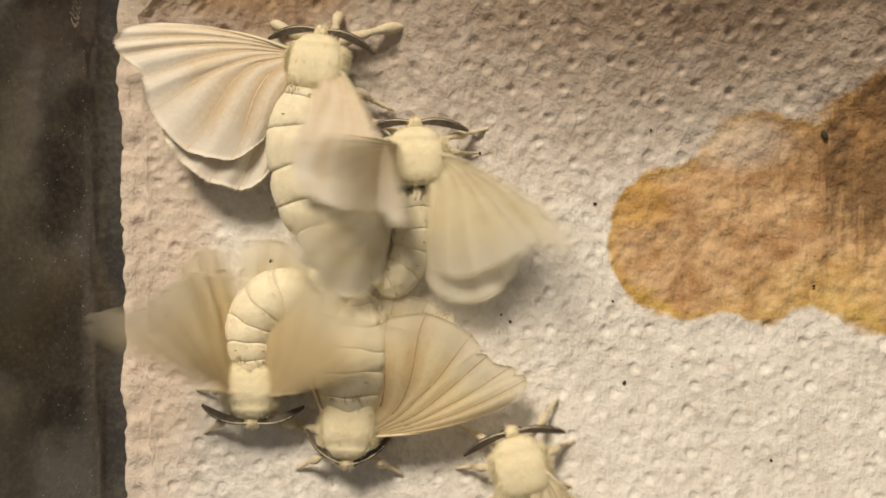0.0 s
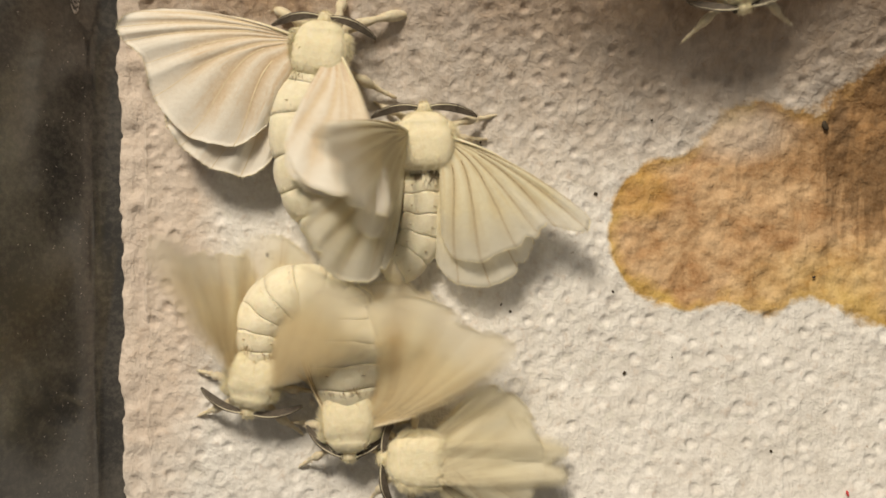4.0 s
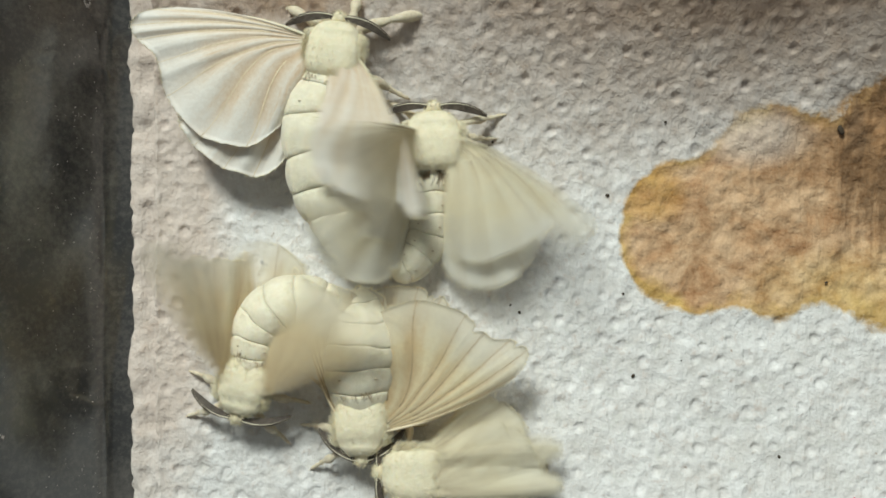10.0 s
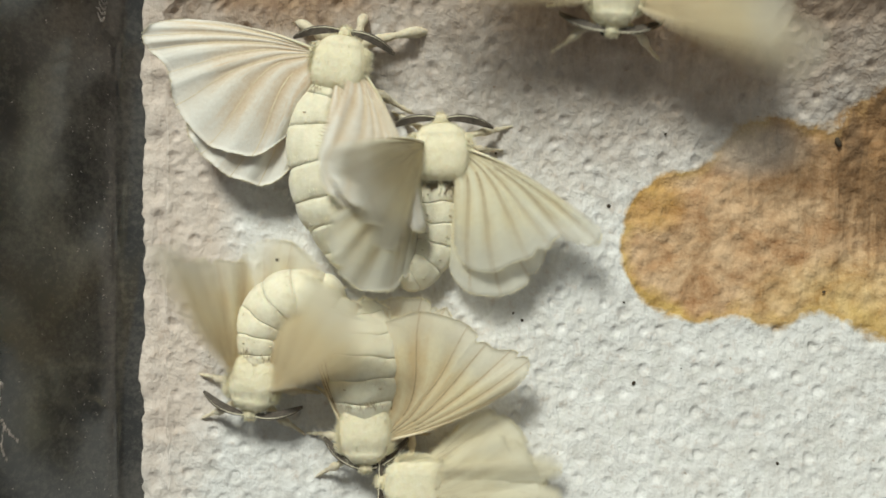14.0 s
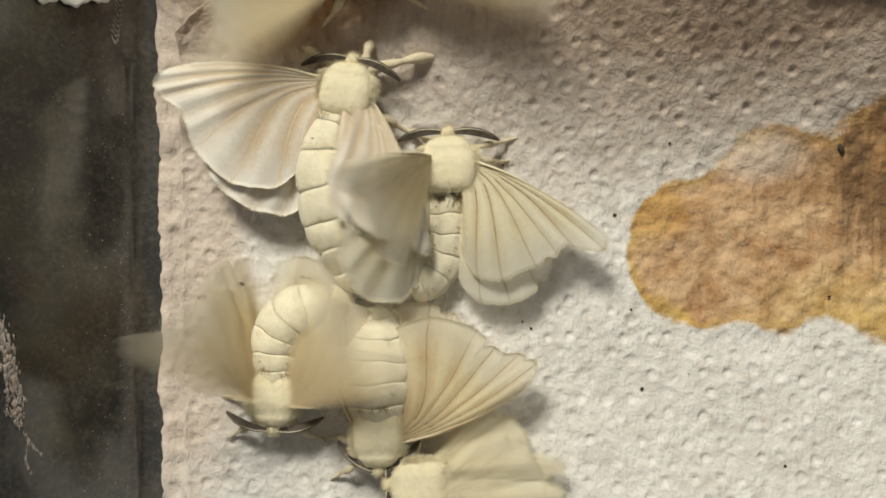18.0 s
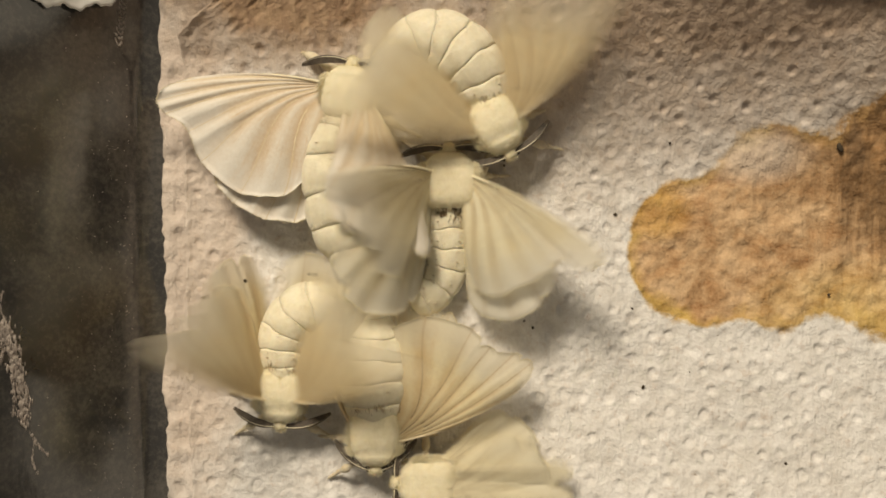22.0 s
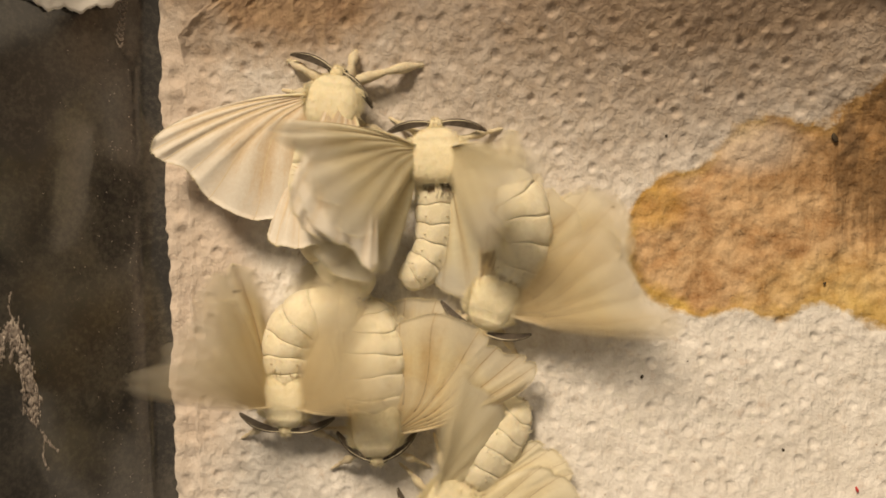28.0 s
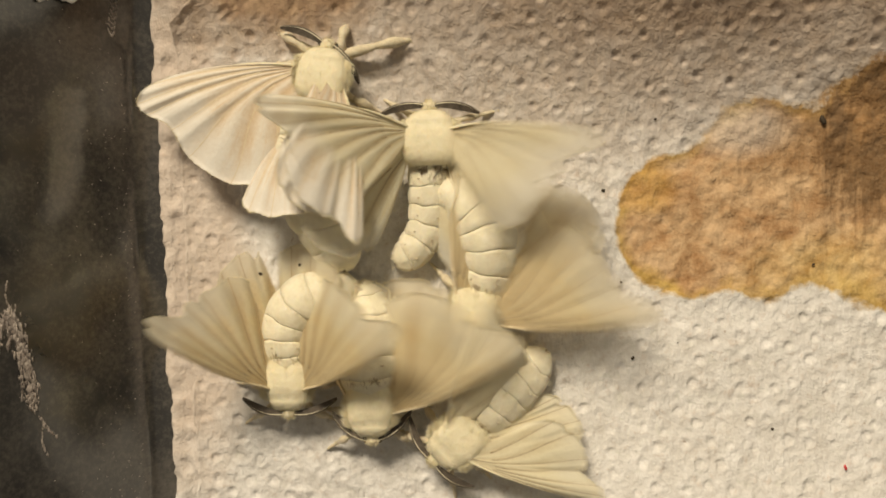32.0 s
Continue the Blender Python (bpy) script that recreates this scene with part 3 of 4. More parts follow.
def mark_wall(tray):
    rnd = random.Random(77)
    for k, (pts, w) in enumerate([
        ([(-7.6, 27.4), (-5.6, 26.6), (-4.5, 25.3)], 0.6), ([(-4.5, 25.3), (-6.4, 24.2), (-9.0, 23.6)], 0.85), ([(-9.0, 23.6), (-11.6, 22.6), (-14.4, 22.4)], 0.8),
        ([(-5.2, 25.9), (-6.6, 25.4), (-8.0, 25.6)], 0.22), ([(-9.4, 24.2), (-11.4, 23.8), (-13.6, 24.0)], 0.22), ([(-15.6, 21.6), (-17.4, 20.2), (-18.4, 19.0)], 0.16),
        ([(-16.6, 21.0), (-18.6, 21.4), (-20.0, 20.6)], 0.14), ([(-3.8, 25.0), (-2.4, 25.6), (-1.0, 25.2)], 0.12)]):
        stroke(tray, pts, w, k)
    for k in range(13):
        y, u = 34.6 - 0.62 * k, 4.3 + 0.13 * k
        stroke(tray, [(y, u - 0.55), (y - 0.35 + rnd.uniform(-0.1, 0.1), u + 0.1), (y + 0.25, u + 0.7)], 0.10, 100 + k)
    dust = Build()
    for _ in range(230):
        y, u = rnd.uniform(-30, 36), abs(rnd.gauss(0, 5.5)) + 3.2
        p = wall_point(0, y, u)
        r = rnd.uniform(0.025, 0.075)
        dust.ball(tuple(p), (r, r, r), 6, 4)
    tagged(part("dust", dust.mesh("dust", SCRATCH), tray, "fine pale dust specks"), kind="stuff")


def build_wall_glare():
    """An uneven white sheet added on the side wall in place of a bright reflection."""
    ny, nu = 44, 44
    f1, f2 = smooth_field((ny + 1, nu + 1), 9, 5), smooth_field((ny + 1, nu + 1), 3.5, 6)
    low = [(4.0, 33.2), (6.0, 31.6), (10.0, 30.0), (14.0, 29.0), (18.0, 28.6), (21.0, 28.6), (22.5, 29.6), (23.5, 31.4)]
    b = Build()
    a = radians(LEAN_OUT)
    n = Vector((math.cos(a), 0, math.sin(a)))
    for layer in (0.0, -0.12):
        for i in range(ny + 1):
            for k in range(nu + 1):
                u = 4.0 + 19.5 * k / nu
                y0 = float(np.interp(u, [q[0] for q in low], [q[1] for q in low])) + 0.28 * math.sin(1.3 * u) + 0.12 * math.sin(3.7 * u)
                y = y0 + (46 - y0) * i / ny
                h = 0.7 + 0.30 * f1[i, k] + 0.12 * f2[i, k]
                b.v.append(tuple(wall_point(0, y * (1 + 0.0014 * u) + 0.3, u * 0.81) + n * (max(h, 0.2) + layer)))
    m = (ny + 1) * (nu + 1)
    for i in range(ny):
        for k in range(nu):
            q = i * (nu + 1) + k
            b.f.append((q, q + nu + 1, q + nu + 2, q + 1))
            b.f.append((m + q + 1, m + q + nu + 2, m + q + nu + 1, m + q))
    for k in range(nu):
        b.f.append((k, k + 1, m + k + 1, m + k))
    b.s = [0] * len(b.f)
    return tagged(new("wall_glare", b.mesh("wall_glare", WHITE)), "uneven white sheet standing in for a bright reflection on the tray wall", "paper scrap")


mark_wall(build_tray())
build_wall_glare()
build_sheet()
build_card()
table = tagged(new("table", slab("table", [(-600, -500, -6.2), (600, -500, -6.2), (600, 500, -6.2), (-600, 500, -6.2)], 20,
                                 plain_material("table_top", (0.10, 0.07, 0.05), (0.20, 0.15, 0.10), 60, 0.5))), "", "", "", "structure")


# ---- moths ----
# rim of each wing as angle behind the spread line and length
FORE_F = [(18.5, 10.5), (16.5, 14.6), (13, 17.2), (9.5, 18.3), (6, 18.3), (3, 17.5), (-1.7, 16.1), (-7, 15.8), (-12, 15.9), (-22, 15.6), (-34, 14.8), (-45, 13.5), (-55, 11.7), (-61, 9)]
HIND_F = [(-14, 14), (-20, 14.8), (-28, 14.7), (-39, 14.2), (-50, 13.3), (-58, 12.5), (-64, 11.2), (-67, 9)]
FORE_M = [(10, 9), (8.5, 13), (6, 16.8), (3, 17.6), (0, 17.2), (-4, 15.0), (-8, 14.0), (-13, 14.3), (-20, 13.8), (-28, 13.5), (-36, 13.6), (-44, 13.1), (-50, 12), (-54, 10)]
HIND_M = [(-14, 11.5), (-20, 12.9), (-31, 14.1), (-42, 14.6), (-53, 14.1), (-63, 12.9), (-70, 10.8), (-74, 7)]


# veins: where each one meets the rim and where it leaves the cell near the root, as shares of the fan
FORE_VEINS = ((0.0, 0.0), (0.12, 0.08), (0.25, 0.14), (0.38, 0.23), (0.51, 0.36), (0.64, 0.48), (0.77, 0.60), (0.89, 0.75), (1.0, 1.0))
HIND_VEINS = ((0.0, 0.0), (0.16, 0.20), (0.33, 0.26), (0.50, 0.48), (0.68, 0.56), (1.0, 1.0))


def wing_part(name, table, side, size, mat, drop, seed, moth, arch=0.9, fan=1.0, spots=()):
    """A fan of scaled membrane, pleated along branching veins, with a scalloped, fringed rim; side -1 is the left wing."""
    rnd = random.Random(seed)
    nt, nr = 90, 26
    lead_a = 15.0
    veins = FORE_VEINS if name == "forewing" else HIND_VEINS
    rim = spline([(lead_a - (lead_a - a) * fan, float(r)) for a, r in table], nt)
    shift = [0 if v in (0, len(veins) - 1) else rnd.uniform(-0.015, 0.015) for v in range(len(veins))]
    cell = 0.27 if name == "forewing" else 0.24

    def vein_at(s):
        g = min(1, max(0, (s - cell) / (1 - cell)))
        g = g * (2 - g)
        return [b + (a + d - b) * g for (a, b), d in zip(veins, shift)]

    pleat = (0.15 if mat is WING else 0.09) * fan

    def lift(f, s, u):
        fold = -pleat * math.cos(2 * math.pi * u) * min(1, s * 1.3)
        bow = arch * math.sin(math.pi * min(1, s * 0.95)) * (1 - 0.5 * f)
        wave = 0.24 * s * math.sin(7 * f + 4 * s + seed) + 0.10 * s * s * math.sin(19 * f + seed * 2.1)
        return fold + bow - drop * s * s - 0.4 * f * s + wave

    wob = [rnd.uniform(-0.10, 0.10) for _ in range(nt)]
    torn = [rnd.uniform(0.15, 0.85) for _ in range(2 if mat is not WING else 0)]
    verts, uvs, faces = [], [], []
    counts = [np.interp(np.arange(nt) / (nt - 1), vein_at(0.04 + 0.96 * i / nr), np.arange(len(veins))) for i in range(nr + 1)]
    for layer in (0, -0.07):
        for k, (a, r) in enumerate(rim):
            f = k / (nt - 1)
            scal = 0.12 * abs(math.sin(math.pi * counts[nr][k])) * min(1, k / 12) + wob[k] * 0.6
            scal += sum(0.7 * math.exp(-((f - q) / 0.02) ** 2) for q in torn)
            for i in range(nr + 1):
                s = 0.04 + 0.96 * i / nr
                u = float(counts[i][k])
                rr = (r - scal) * s * size
                aa = a + 3.0 * math.sin(math.pi * s) * (1 - f) * fan
                x, y = rr * math.cos(radians(aa)), rr * math.sin(radians(aa))
                edge = (0.10 if layer == 0 else -0.02) if i == nr else 0
                verts.append((side * x, y, (lift(f, s, u) + layer + edge) * size))
                uvs.append((u / 10, s))
    row, lay = nr + 1, nt * (nr + 1)
    for k in range(nt - 1):
        for i in range(nr):
            q = (k * row + i, k * row + i + 1, (k + 1) * row + i + 1, (k + 1) * row + i)
            faces.append(q if side < 0 else q[::-1])
            p = tuple(lay + v for v in q)
            faces.append(p[::-1] if side < 0 else p)
    ring = [k * row + nr for k in range(nt)]
    lead, trail = [i for i in range(row)], [(nt - 1) * row + i for i in range(row)]
    for line in (ring, lead, trail):
        for p, q in zip(line, line[1:]):
            faces.append((p, q, q + lay, p + lay))
    wing = part(name, mesh_of(name, verts, faces, mat, None, uvs), moth)

    def place(f, i):
        q = min(nt - 1.001, max(0, f * (nt - 1)))
        k, w = int(q), q - int(q)
        return Vector(verts[k * row + i]).lerp(Vector(verts[(k + 1) * row + i]), w)

    trunks = {0: 2, 1: 2, len(veins) // 2 + 1: 2}
    for v in range(len(veins) - 1):
        first = trunks.get(v, int(cell * nr) - 1)
        pts = [tuple(place(vein_at(0.04 + 0.96 * i / nr)[v], i)) for i in range(first, nr + 1)]
        b = Build()
        wide = 0.15 if v == 0 and name == "forewing" else rnd.uniform(0.055, 0.085)
        b.tube(pts, [wide * size * (1 - 0.55 * i / len(pts)) for i in range(len(pts))], 6, 0, 0.5)
        part("vein", b.mesh("vein", (FUZZ if mat is not THIN else VEIN) if v == 0 and name == "forewing" else (VEIN_DARK if mat is not WING else VEIN)), wing)
    # a fringe of short scales along the rim, longer hairs on the inner margin
    b = Build()
    for _ in range(420):
        q = rnd.uniform(0.04, 0.999) * (nt - 1)
        p = place(q / (nt - 1), nr)
        out = Vector((p.x, p.y, 0)).normalized()
        b.hair(p - out * 0.1, out + Vector((rnd.gauss(0, 0.25), rnd.gauss(0, 0.25), rnd.gauss(0, 0.15))), rnd.uniform(0.18, 0.42), 0.022)
    for _ in range(260 if name == "hindwing" else 90):
        i = rnd.randrange(3, nr)
        p = place(1.0, i)
        b.hair(p, Vector((p.x * 0.3 - side * 5, p.y, rnd.uniform(-2, 2))), rnd.uniform(0.3, 0.7), 0.022)
    part("fringe", b.mesh("fringe", FUZZ, False), wing)
    for f, i in spots:
        b = Build()
        p = place(f, i)
        b.ball(tuple(p), (rnd.uniform(0.22, 0.34), rnd.uniform(0.2, 0.3), 0.12), 9, 6, 0, 0.2, rnd)
        part("spot", b.mesh("spot", FRASS), wing, "small black spot")
    return wing


def antenna(moth, head_at, side, sweep, size, lift=0.0):
    """A curved pale shaft with two rows of dark comb teeth."""
    n = 40
    pts = []
    x, y, a = 0.0, 0.0, 22.0 - sweep
    for i in range(n):
        pts.append((side * x, y, 0.5 * math.sin(math.pi * i / n) - 0.9 * i / n + lift * i / n))
        x += 0.148 * size * math.cos(radians(a))
        y += 0.148 * size * math.sin(radians(a))
        a -= 1.25
    b = Build()
    b.tube(pts, [0.085 * size * (1 - 0.6 * i / n) for i in range(n)], 6)
    ob = part("antenna", b.mesh("antenna", SHAFT), moth, "feathered dark antenna with a pale shaft")
    ob.matrix_basis = pose(head_at[0] * MM + side * 0.45 * MM, head_at[1] * MM, head_at[2] * MM)
    c = Build()
    for i in range(1, n - 1):
        p = Vector(pts[i])
        t = (Vector(pts[i + 1]) - Vector(pts[i - 1])).normalized()
        out = t.cross(Vector((0, 0, 1))).normalized() * side
        w = size * 0.9 * math.sin(math.pi * (0.12 + 0.86 * i / n)) ** 0.7
        for way, ln in ((out, w), (-out, w * 0.26)):
            d = (way + t * 0.55 + Vector((0, 0, -0.25))).normalized()
            box_strip(c, p, p + d * ln, 0.062 * size, 0.05 * size, Vector((0, 0, 1)))
    part("comb", c.mesh("comb", COMB, False), ob)
    return ob


def leg(moth, hip, foot, size, seed):
    """Furred femur and shin, thin dark-jointed foot."""
    rnd = random.Random(seed)
    h, f = Vector(hip), Vector(foot)
    knee = h.lerp(f, 0.38) + Vector((0, 0, 1.5))
    ankle = h.lerp(f, 0.7) + Vector((0, 0, 0.35))
    rad = [0.5, 0.6, 0.62, 0.56, 0.46, 0.32, 0.44, 0.54, 0.52, 0.40, 0.24, 0.30, 0.20, 0.27, 0.18, 0.22, 0.10]
    pts = spline([tuple(h), tuple(knee), tuple(ankle), tuple(f)], 17)
    b = Build()
    b.tube(pts, [r * size * rnd.uniform(0.92, 1.08) for r in rad], 9)
    for i in (5, 10, 12, 14, 16):
        b.ball(tuple(pts[i]), (rad[i] * size * 1.06,) * 3, 8, 6, 1, 0.1, rnd)
    for _ in range(160):
        i = rnd.randrange(1, 11)
        way = Vector((rnd.uniform(-1, 1), rnd.uniform(-1, 1), rnd.uniform(-0.3, 1)))
        b.hair(Vector(pts[i]), way + (f - h).normalized() * 0.8, rnd.uniform(0.5, 0.9) * size, 0.04)
    end = Vector(pts[-1])
    for s in (-1, 1):
        b.hair(end, (f - h).normalized() + Vector((0.4 * s, 0.3 * s, -0.1)), 0.4, 0.07)
    part("leg", b.mesh("leg", [LEG, GAP]), moth)


def fur_on(b, centre, radii, count, length, rnd, way=Vector((0, -1, 0.2)), low=-0.2):
    for _ in range(count):
        while True:
            n = Vector((rnd.gauss(0, 1), rnd.gauss(0, 1), rnd.gauss(0, 1))).normalized()
            if n.z > low:
                break
        p = Vector((centre[0] + n.x * radii[0] * 0.97, centre[1] + n.y * radii[1] * 0.97, centre[2] + n.z * radii[2] * 0.97))
        d = n * 0.42 + way * rnd.uniform(0.7, 1.1) + Vector((rnd.uniform(-0.15, 0.15), rnd.uniform(-0.15, 0.15), 0))
        b.hair(p, d, length * rnd.uniform(0.6, 1.3), 0.027)


def build_moth(label, girth, path, wings, feet, seed, sweep=12.0, thorax=(3.0, 3.9, 2.7), wing_size=1.0, fans=(1.0, 1.0), segments=7, root_up=0.9, fray=0.25, spots=()):
    """A moth whose head points along +y and whose feet stand at z = 0. path: centre line and half width of the abdomen."""
    rnd = random.Random(seed)
    moth = tagged(new("moth"), label, "moth", "moths on the sheet")
    tx, ty, tz = thorax
    zc = tz + 1.0
    b = Build()
    b.ball((0, -0.2, zc), (tx, ty + 0.35, tz * 0.93), 32, 22, 0, 0.008, rnd, 0.56)
    # a shield: narrower in front, a shallow groove down the back and a crease behind the collar
    shaped = []
    for x, y, z in b.v:
        k = y / ty
        x *= 1.03 - 0.30 * max(0, k) ** 1.5
        top = max(0, (z - zc) / tz)
        z -= top * (0.16 * math.exp(-(x / 0.35) ** 2) + 0.30 * math.exp(-((k - 0.50) / 0.09) ** 2) + 0.7 * max(0, k - 0.2))
        shaped.append((x, y, z))
    b.v = shaped
    b.ball((0, ty * 0.78, zc + 0.15), (tx * 0.66, 0.8, tz * 0.55), 16, 10, 0, 0.02, rnd, 0.85)
    for s in (-1, 1):
        b.ball((s * tx * 0.80, -0.5, zc + tz * 0.28), (tx * 0.24, ty * 0.85, tz * 0.36), 14, 12, 0, 0.02, rnd, 0.85)
    part("thorax", b.mesh("thorax", FUZZ), moth)
    f = Build()
    # short scales lie flat along the back, longer ones fringe the sides and the rear
    for _ in range(5200):
        p0 = Vector(rnd.choice(shaped))
        if p0.z < zc - 0.4:
            continue
        p0 += Vector((rnd.gauss(0, 0.16), rnd.gauss(0, 0.16), 0))
        out = Vector((p0.x / tx, 0, 0.25))
        f.hair(p0 - Vector((0, 0, 0.05)), Vector((0, -1, 0.12)) + out * 0.6 + Vector((rnd.gauss(0, 0.2), 0, 0)), rnd.uniform(0.25, 0.6), 0.022)
    for s in (-1, 1):
        fur_on(f, (s * tx * 0.80, -0.5, zc + tz * 0.28), (tx * 0.24, ty * 0.85, tz * 0.36), 900, 0.45, rnd, Vector((0.1 * s, -1.2, 0)))
        # tufts over the wing roots
        fur_on(f, (s * tx * 0.86, 0.2, zc + tz * 0.35), (tx * 0.20, ty * 0.62, tz * 0.30), 600, 0.85, rnd, Vector((0.65 * s, -0.9, 0.05)))
    fur_on(f, (0, -ty * 0.72, zc), (tx * 0.92, 0.7, tz * 0.8), 1500, 0.6 if fray < 0.5 else 0.4, rnd, Vector((0, -1.1, -0.05)))
    part("thorax_fur", f.mesh("thorax_fur", FUZZ, False), moth)
    hy, hz = ty + 0.45, zc - 0.1
    b = Build()
    b.ball((0, hy, hz), (0.95, 0.85, 0.9), 14, 10, 0, 0.04, rnd)
    fur_on(b, (0, hy, hz), (0.95, 0.85, 0.9), 260, 0.4, rnd, Vector((0, 0.3, 0.4)))
    head = part("head", b.mesh("head", FUZZ), moth)
    feelers = []
    for s in (-1, 1):
        b = Build()
        b.ball((s * 0.82, hy + 0.2, hz - 0.1), (0.38, 0.42, 0.42), 12, 8)
        part("eye", b.mesh("eye", EYE), head, "round black eye")
        feelers.append(antenna(moth, (0, hy + 0.25, hz + 0.55), s, sweep, 1.0))
    # abdomen: overlapping bulged rings along a bent line
    fine = spline([(float(x), float(y), float(w)) for x, y, w in path], segments * 8 + 1)
    for k in range(segments):
        rings = []
        for i in range(9):
            x, y, w = fine[k * 8 + i]
            x2, y2, _ = fine[min(k * 8 + i + 1, len(fine) - 1)]
            x1, y1, _ = fine[max(k * 8 + i - 1, 0)]
            t = Vector((x2 - x1, y2 - y1, 0)).normalized()
            u = Vector((-t.y, t.x, 0))
            s = i / 8
            groove = (0.085, 0.045, 0.018, 0.004, 0.0, 0.004, 0.018, 0.045, 0.085)[i]
            taper = (1, 1, 0.98, 0.94, 0.88, 0.8, 0.68, 0.5, 0.25)[i] if k == segments - 1 else 1
            hgt = w * girth
            ring = []
            for j in range(36):
                a = 2 * math.pi * j / 36
                joint = k + (1 if i > 4 else 0)
                # the grooves are deep in places and fade out in others
                swellr = taper * (1 - groove * (0.65 + 0.45 * math.sin(3.1 * a + joint * 2.9 + seed) + 0.2 * math.sin(7.3 * a + joint * 1.3)))
                cx, cz = math.cos(a) * w * swellr, math.sin(a) * hgt * swellr
                cz = max(cz, -hgt * 0.8)
                dent = 1 - 0.055 * math.exp(-((abs(math.cos(a)) - 0.62) / 0.12) ** 2)
                p = Vector((x, y, hgt * 0.85 + 0.25)) + u * cx * dent + Vector((0, 0, cz * dent))
                # the joints run a little unevenly
                p += t * (abs(i - 4) / 4) * (0.16 * math.sin(2.3 * a + joint * 1.7 + seed) + 0.07 * math.sin(6.1 * a + joint))
                ring.append(tuple(p))
            rings.append(ring)
        b = Build()
        b.rings(rings, 0, False)
        b.f.append(tuple(range(36))[::-1])
        b.s.append(1)
        last = len(b.v)
        b.f.append(tuple(range(last - 36, last)))
        b.s.append(1)
        # fringe of scales over the next ring and small dark spots
        for j in range(int(14 * path[1][2])):
            a = rnd.uniform(0.05, 0.95) * math.pi
            m = rnd.randrange(6, 8)
            x, y, w = fine[k * 8 + m]
            x2, y2, _ = fine[min(k * 8 + m + 1, len(fine) - 1)]
            t = Vector((x2 - x, y2 - y, 0)).normalized()
            u = Vector((-t.y, t.x, 0))
            n = u * math.cos(a) + Vector((0, 0, math.sin(a)))
            hgt = w * girth
            taper = 1.0 if k < segments - 1 else 0.75
            p = Vector((x, y, hgt * 0.85 + 0.25)) + u * math.cos(a) * w * taper + Vector((0, 0, math.sin(a) * hgt * taper))
            b.hair(p, n * 0.30 + t + u * rnd.gauss(0, 0.2), rnd.uniform(0.25, 0.55), 0.022, 0)
        seg = part("abdomen_segment", b.mesh("abdomen_segment", [BELLY, GAP]), moth)
        if 0 < k < segments - 1 and (k == 1 or fray > 0.5):
            x, y, w = fine[k * 8 + 5]
            x2, y2, _ = fine[k * 8 + 6]
            t = Vector((x2 - x, y2 - y, 0)).normalized()
            u = Vector((-t.y, t.x, 0))
            d = Build()
            for s in (-1, 1):
                hgt = w * girth
                a = math.pi / 2 + s * 0.5
                c = Vector((x, y, hgt * 0.85 + 0.25)) + u * math.cos(a) * w + Vector((0, 0, math.sin(a) * hgt))
                d.ball(tuple(c), (0.045 * w + 0.04, 0.08, 0.07), 8, 6, 0, 0.15, rnd)
            part("spot", d.mesh("spot", GAP), seg, "pair of small brown spots")
    # frayed hairs behind the thorax, in uneven tufts; a second thinner band where the fraying is strong
    d = Build()
    for yb, cnt in ((-ty - 0.55, int(900 * fray) if fray > 0.5 else 70), (-ty - 1.45, int(36 * fray) if fray > 0.5 else 0)):
        hx, hy2, hw = min(fine, key=lambda q: abs(q[1] - yb))
        hh = hw * girth
        tufts = [(rnd.gauss(math.pi / 2, 0.6), rnd.uniform(-0.4, 0.35)) for _ in range(9)]
        for _ in range(cnt):
            ta, to = rnd.choice(tufts)
            an = ta + rnd.gauss(0, 0.09)
            q = Vector((hx + math.cos(an) * hw, yb + to + rnd.gauss(0, 0.2), hh * 0.85 + 0.3 + math.sin(an) * hh))
            d.hair(q, Vector((rnd.uniform(-0.5, 0.5), -1, 0.25)), rnd.uniform(0.25, 0.7), rnd.uniform(0.02, 0.045))
    part("waist_fur", d.mesh("waist_fur", [FRAY if fray > 0.5 else FRAY_PALE]), moth, "frayed dark brown hairs at the waist" if fray > 0.5 else "")
    for i, (fx, fy) in enumerate(feet):
        s = 1 if fx > 0 else -1
        leg(moth, (s * 1.3, max(-2.0, min(2.6, fy * 0.4)), 1.9), (fx, fy, 0.22), (1.08 if girth == 0.84 else 0.85) + 0.1 * girth, seed * 10 + i)
    made = []
    look_of, broad = wings
    mat = {"thin": THIN, "cream": CREAM, "thick": WING, "buff": BUFF}[look_of]
    fore_t, hind_t = (FORE_F, HIND_F) if broad else (FORE_M, HIND_M)
    for side, fan in zip((-1, 1), fans):
        fore = wing_part("forewing", fore_t, side, wing_size * 1.08, mat, 0.7, seed + side, moth, 0.9, fan)
        hind = wing_part("hindwing", hind_t, side, wing_size * 1.1, mat, 1.0, seed + 7 * side, moth, 0.5, fan, spots)
        made.append((fore, hind))
    return moth, made, (tx * 0.5, 0.7, zc + root_up), feelers


